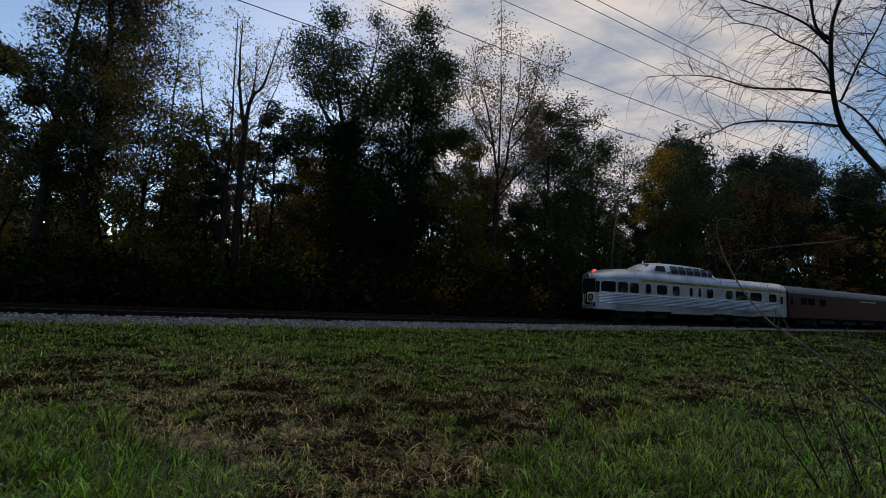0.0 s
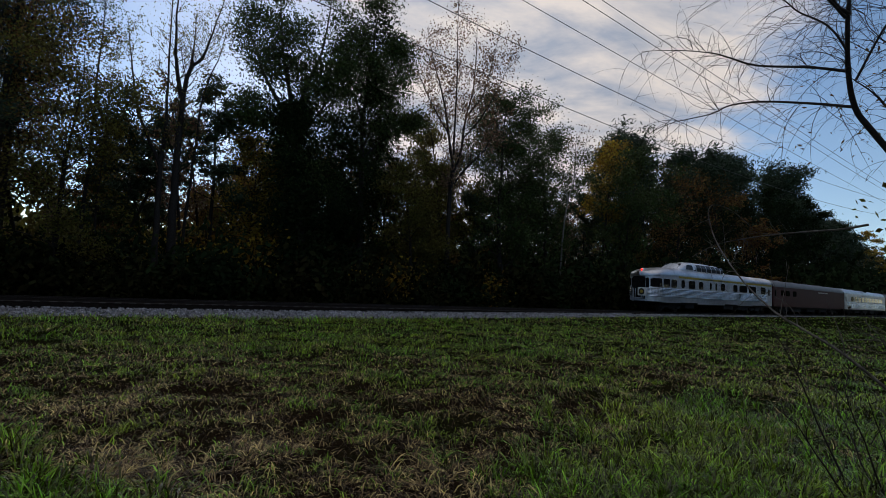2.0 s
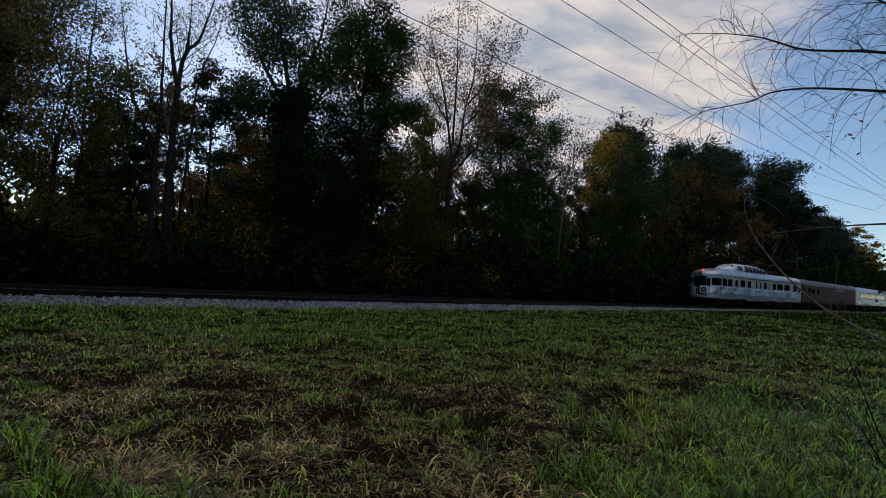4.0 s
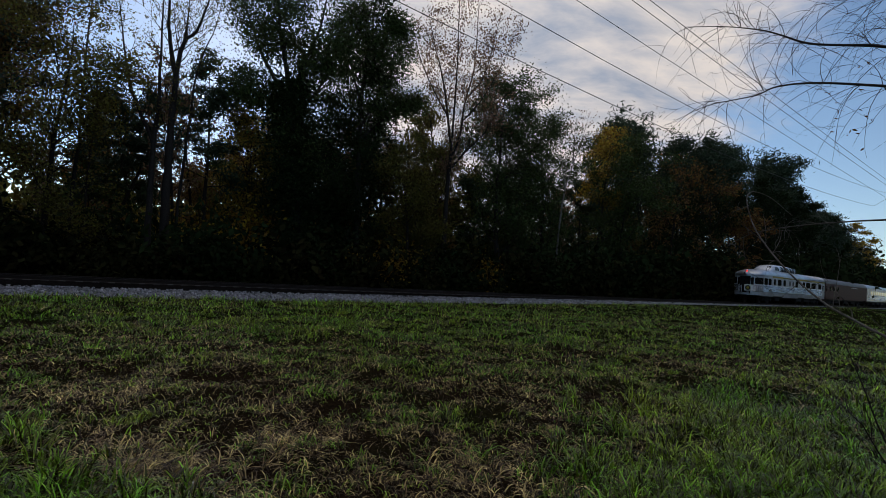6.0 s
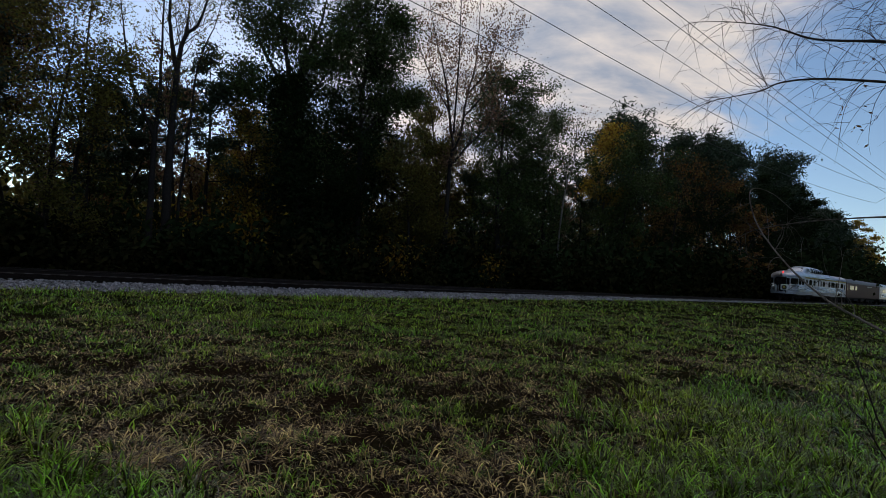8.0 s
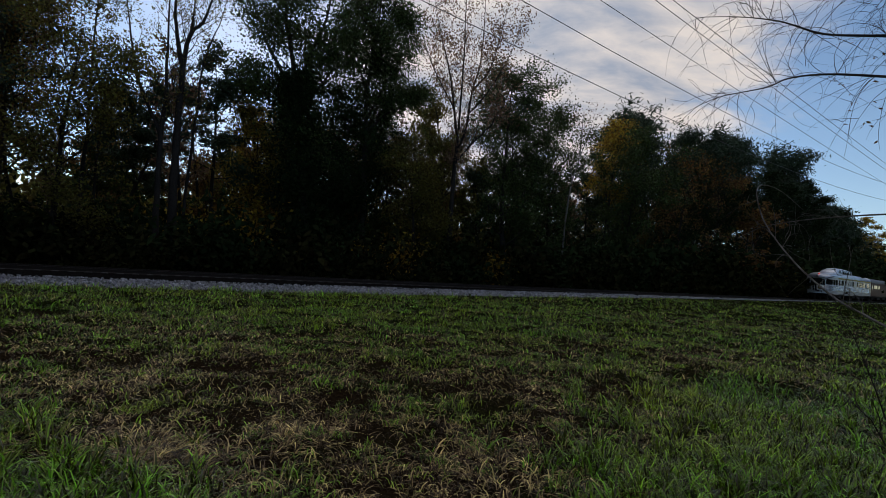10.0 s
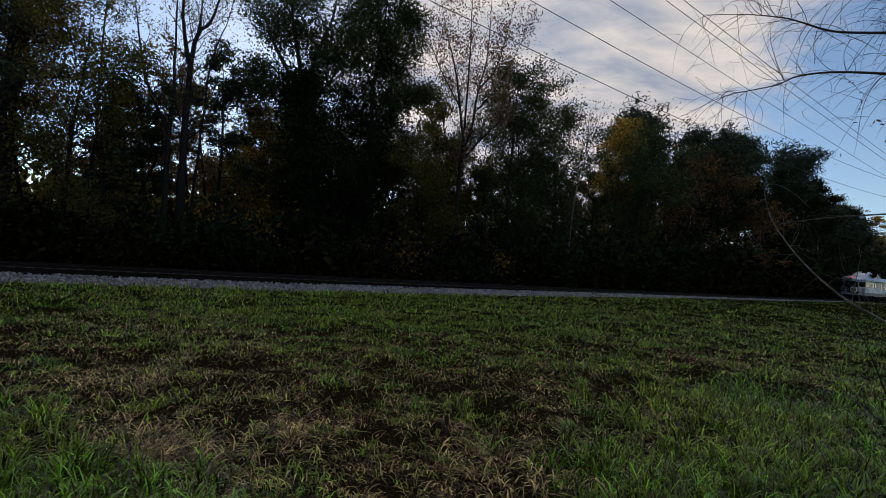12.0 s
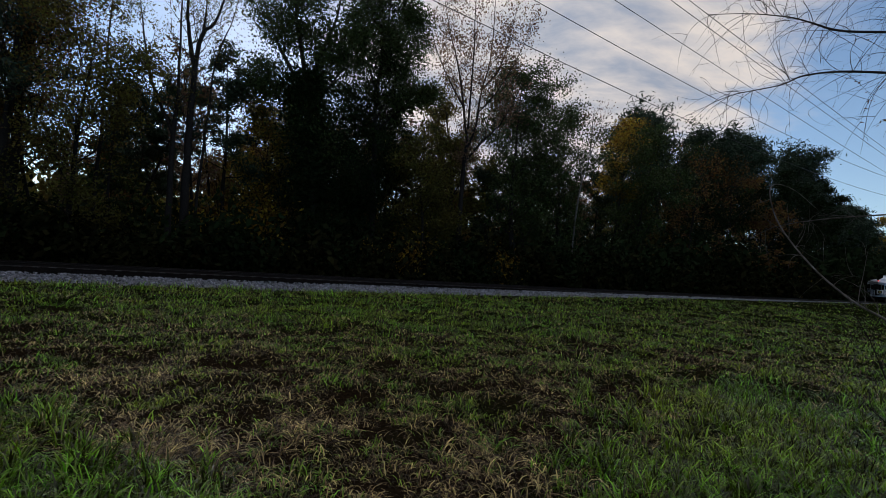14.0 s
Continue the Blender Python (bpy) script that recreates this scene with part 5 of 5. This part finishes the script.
# ---- grass ----
def blades(rng, x, y, length, width, lie, mat, name, label):
    """Bent grass blades, three faces each, rooted at x, y."""
    n = len(x)
    z = land(x, y)
    base = np.stack([x, y, z - 0.01], 1)
    a = rng.random(n) * 2 * np.pi
    out = np.stack([np.cos(a), np.sin(a), np.zeros(n)], 1)
    b = a + np.pi / 2 + rng.normal(0, 0.5, n)
    side = np.stack([np.cos(b), np.sin(b), np.zeros(n)], 1) * (width / 2)[:, None]
    up = np.array([0, 0, 1.0])
    l, t = length[:, None], lie[:, None]
    f = np.clip((t - 0.78) / 0.35, 0, 1)          # fallen blades lie straight on the ground
    k = l * (1 - 0.72 * f)
    p1 = base + up * k * 0.45 * (1 - 0.35 * t) + out * l * (0.22 * t + 0.14 * f)
    p2 = base + up * k * 0.80 * (1 - 0.55 * t) + out * l * (0.55 * t + 0.1 * f)
    p3 = base + up * k * 0.95 * (1 - 0.78 * t) + out * l * 0.95 * t
    v = np.stack([base - side, base + side, p1 + side * 0.9, p1 - side * 0.9, p2 + side * 0.6, p2 - side * 0.6, p3], 1)
    o = np.arange(n)[:, None] * 7
    q = np.concatenate([o + [0, 1, 2, 3], o + [3, 2, 4, 5]], 0)
    tr = o + [5, 4, 6]
    me = bpy.data.meshes.new(name)
    me.vertices.add(n * 7)
    me.vertices.foreach_set("co", v.astype(np.float32).reshape(-1))
    loops = np.concatenate([q.reshape(-1), tr.reshape(-1)]).astype(np.int32)
    me.loops.add(len(loops))
    me.loops.foreach_set("vertex_index", loops)
    starts = np.concatenate([np.arange(len(q)) * 4, len(q) * 4 + np.arange(n) * 3]).astype(np.int32)
    me.polygons.add(len(starts))
    me.polygons.foreach_set("loop_start", starts)
    me.materials.append(mat)
    me.update(calc_edges=True)
    tagged(new(name, me), label, "grass", kind="stuff")


def wedge(rng, r0, r1, n):
    """Places strewn over a ring of the meadow in the camera's wide view."""
    a = rng.uniform(-1.0, 1.02, n)
    d = np.sqrt(rng.uniform(r0 * r0, r1 * r1, n))
    return 0.2 + d * np.sin(a), -0.2 + d * np.cos(a)


def on_meadow(x, y):
    s, d = to_track(x, y)
    return d > 3.2 + 0.3 * np.sin(s * 1.7) * np.sin(s * 0.37)


def build_grass():
    rng = np.random.default_rng(9)
    out = {"g": [], "s": []}
    # tufts, ever sparser with distance: ring, tufts, blades each
    for r0, r1, n, m in ((2.4, 4.2, 800, 26), (4.2, 6.5, 1700, 20), (6.5, 10.0, 3200, 14), (10.0, 16.0, 5600, 10), (16.0, 26.0, 7500, 7), (26.0, 45.0, 8000, 5), (45.0, 90.0, 6000, 4)):
        far = max(1.0, (r0 + r1) / 2 / 5.0)
        x, y = wedge(rng, r0, r1, n)
        ok = on_meadow(x, y)
        x, y = x[ok], y[ok]
        n = len(x)
        dry = dryness(x, y)
        # tufts stand in clumps of several sizes; bare soil shows between them
        clump = 0.6 * value_noise(x, y, 0.3, 1) + 0.4 * value_noise(x, y, 0.9, 2)
        ok = rng.random(n) < np.clip((clump - 0.2 - 0.1 * dry) * 5, min(0.12 * far, 0.6), 1)
        x, y, dry, clump = x[ok], y[ok], dry[ok], clump[ok]
        n = len(x)
        dead = rng.random(n) < np.clip(0.05 + 0.72 * dry, 0, 0.78)
        lush = np.clip(1.0 - 1.1 * dry, 0.12, 1.0) * (0.5 + 0.9 * rng.random(n) ** 1.5)
        s, d = to_track(x, y)
        near_right = np.exp(-((x - 2.6) / 1.8) ** 2 - ((y - 3.9) / 1.1) ** 2) + np.exp(-((x + 2.2) / 1.2) ** 2 - ((y - 3.2) / 0.7) ** 2)
        size = (0.085 + 0.14 * lush) * (0.55 + 0.9 * clump) * (1 + 0.55 * near_right) * np.where((d < 5.5) & (s < 20), 1.5, 1.0)
        spread = 0.05 * far ** 0.6
        lean = rng.random(n) * 2 * np.pi
        for kind, sel in (("g", ~dead), ("s", dead)):
            i = np.repeat(np.flatnonzero(sel), m)
            k = len(i)
            bx, by = x[i] + rng.normal(0, spread, k) + 0.03 * np.cos(lean[i]), y[i] + rng.normal(0, spread, k)
            ln = size[i] * (0.55 + 0.75 * rng.random(k))
            wd = (0.006 + 0.006 * rng.random(k)) * far ** 0.7
            lie = np.clip(0.45 + 0.6 * rng.random(k), 0, 1.04) if kind == "g" else np.clip(0.75 + 0.4 * rng.random(k), 0, 1.15)
            out[kind].append((bx, by, ln, wd, lie))
    # rank green tufts at the camera's feet
    for px, py, sx, sy, n, m in ((2.9, 4.3, 0.9, 0.5, 240, 34), (-2.5, 3.5, 0.5, 0.35, 110, 32), (4.2, 6.4, 1.2, 0.9, 130, 24), (-4.2, 4.4, 0.6, 0.5, 50, 24)):
        i = np.repeat(np.arange(n), m)
        k = len(i)
        bx = (px + rng.normal(0, sx, n))[i] + rng.normal(0, 0.04, k)
        by = (py + rng.normal(0, sy, n))[i] + rng.normal(0, 0.04, k)
        out["g"].append((bx, by, (0.20 + 0.18 * rng.random(n))[i] * (0.6 + 0.6 * rng.random(k)), 0.009 + 0.008 * rng.random(k), np.clip(0.35 + 0.75 * rng.random(k), 0, 1.08)))
    # pale fallen straw
    for px, py, n in ((-2.1, 4.3, 60), (-1.2, 5.0, 16), (0.3, 4.6, 14), (-3.8, 6.2, 14), (4.9, 6.6, 14)):
        i = np.repeat(np.arange(n), 16)
        k = len(i)
        bx = (px + rng.normal(0, 0.28, n))[i] + rng.normal(0, 0.03, k)
        by = (py + rng.normal(0, 0.22, n))[i] + rng.normal(0, 0.03, k)
        out["s"].append((bx, by, 0.16 + 0.14 * rng.random(k), 0.007 + 0.006 * rng.random(k), 0.8 + 0.3 * rng.random(k)))
    # the meadow goes on beneath and behind the camera
    n, m = 2600, 8
    a, d = rng.uniform(0, 2 * np.pi, n), 14 * np.sqrt(rng.random(n))
    x, y = 0.3 + d * np.sin(a), d * np.cos(a)
    ok = ~((np.hypot(x - 0.2, y + 0.2) > 2.4) & (np.abs(np.arctan2(x - 0.2, y + 0.2)) < 1.0))
    i = np.repeat(np.flatnonzero(ok), m)
    k = len(i)
    green = rng.random(n)[i] < 0.75
    for kind, sel in (("g", green), ("s", ~green)):
        q = sel.sum()
        out[kind].append((x[i][sel] + rng.normal(0, 0.05, q), y[i][sel] + rng.normal(0, 0.05, q), 0.09 + 0.13 * rng.random(q), 0.008 + 0.006 * rng.random(q), 0.4 + 0.65 * rng.random(q)))
    # flat thatch of short blades between the tufts
    for r0, r1, n in ((2.4, 4.5, 7000), (4.5, 8.0, 13000), (8.0, 14.0, 18000), (14.0, 30.0, 20000)):
        far = max(1.0, (r0 + r1) / 2 / 5.0)
        x, y = wedge(rng, r0, r1, n)
        ok = on_meadow(x, y) & (rng.random(n) < value_noise(x, y, 0.5, 7) * 1.3)
        x, y = x[ok], y[ok]
        n = len(x)
        straw = rng.random(n) < 0.25 + 0.65 * dryness(x, y)
        for kind, sel in (("g", ~straw), ("s", straw)):
            k = sel.sum()
            out[kind].append((x[sel], y[sel], 0.06 + 0.12 * rng.random(k), (0.005 + 0.005 * rng.random(k)) * far ** 0.7, 0.6 + 0.5 * rng.random(k)))
    cols = [np.concatenate([c[q] for c in out["g"]]) for q in range(5)]
    blades(rng, *cols, GRASS, "meadow_grass", "green meadow grass in uneven tufts")
    cols = [np.concatenate([c[q] for c in out["s"]]) for q in range(5)]
    blades(rng, *cols, STRAW, "dead_grass", "dead brown and straw-coloured grass")


build_ground()
build_track()
build_wood()
build_near_tree()
build_brush()
build_wires()
build_grass()
CARS = build_train()


def motions():
    for i, (car, sets) in enumerate(CARS):
        gap = MID + i * 26.2 - (1.4 if i else 0.0)
        walk(car, [(t, track_pose(train_way(t) + gap)) for t in [k * 0.5 for k in range(29)]])
        for wheel, x in sets:
            walk(wheel, [(t, pose(x, 0, 0.46, 0, math.degrees((train_way(t) - train_way(0)) / 0.46) % 360, 0)) for t in [k * 0.1 for k in range(141)]])


motions()
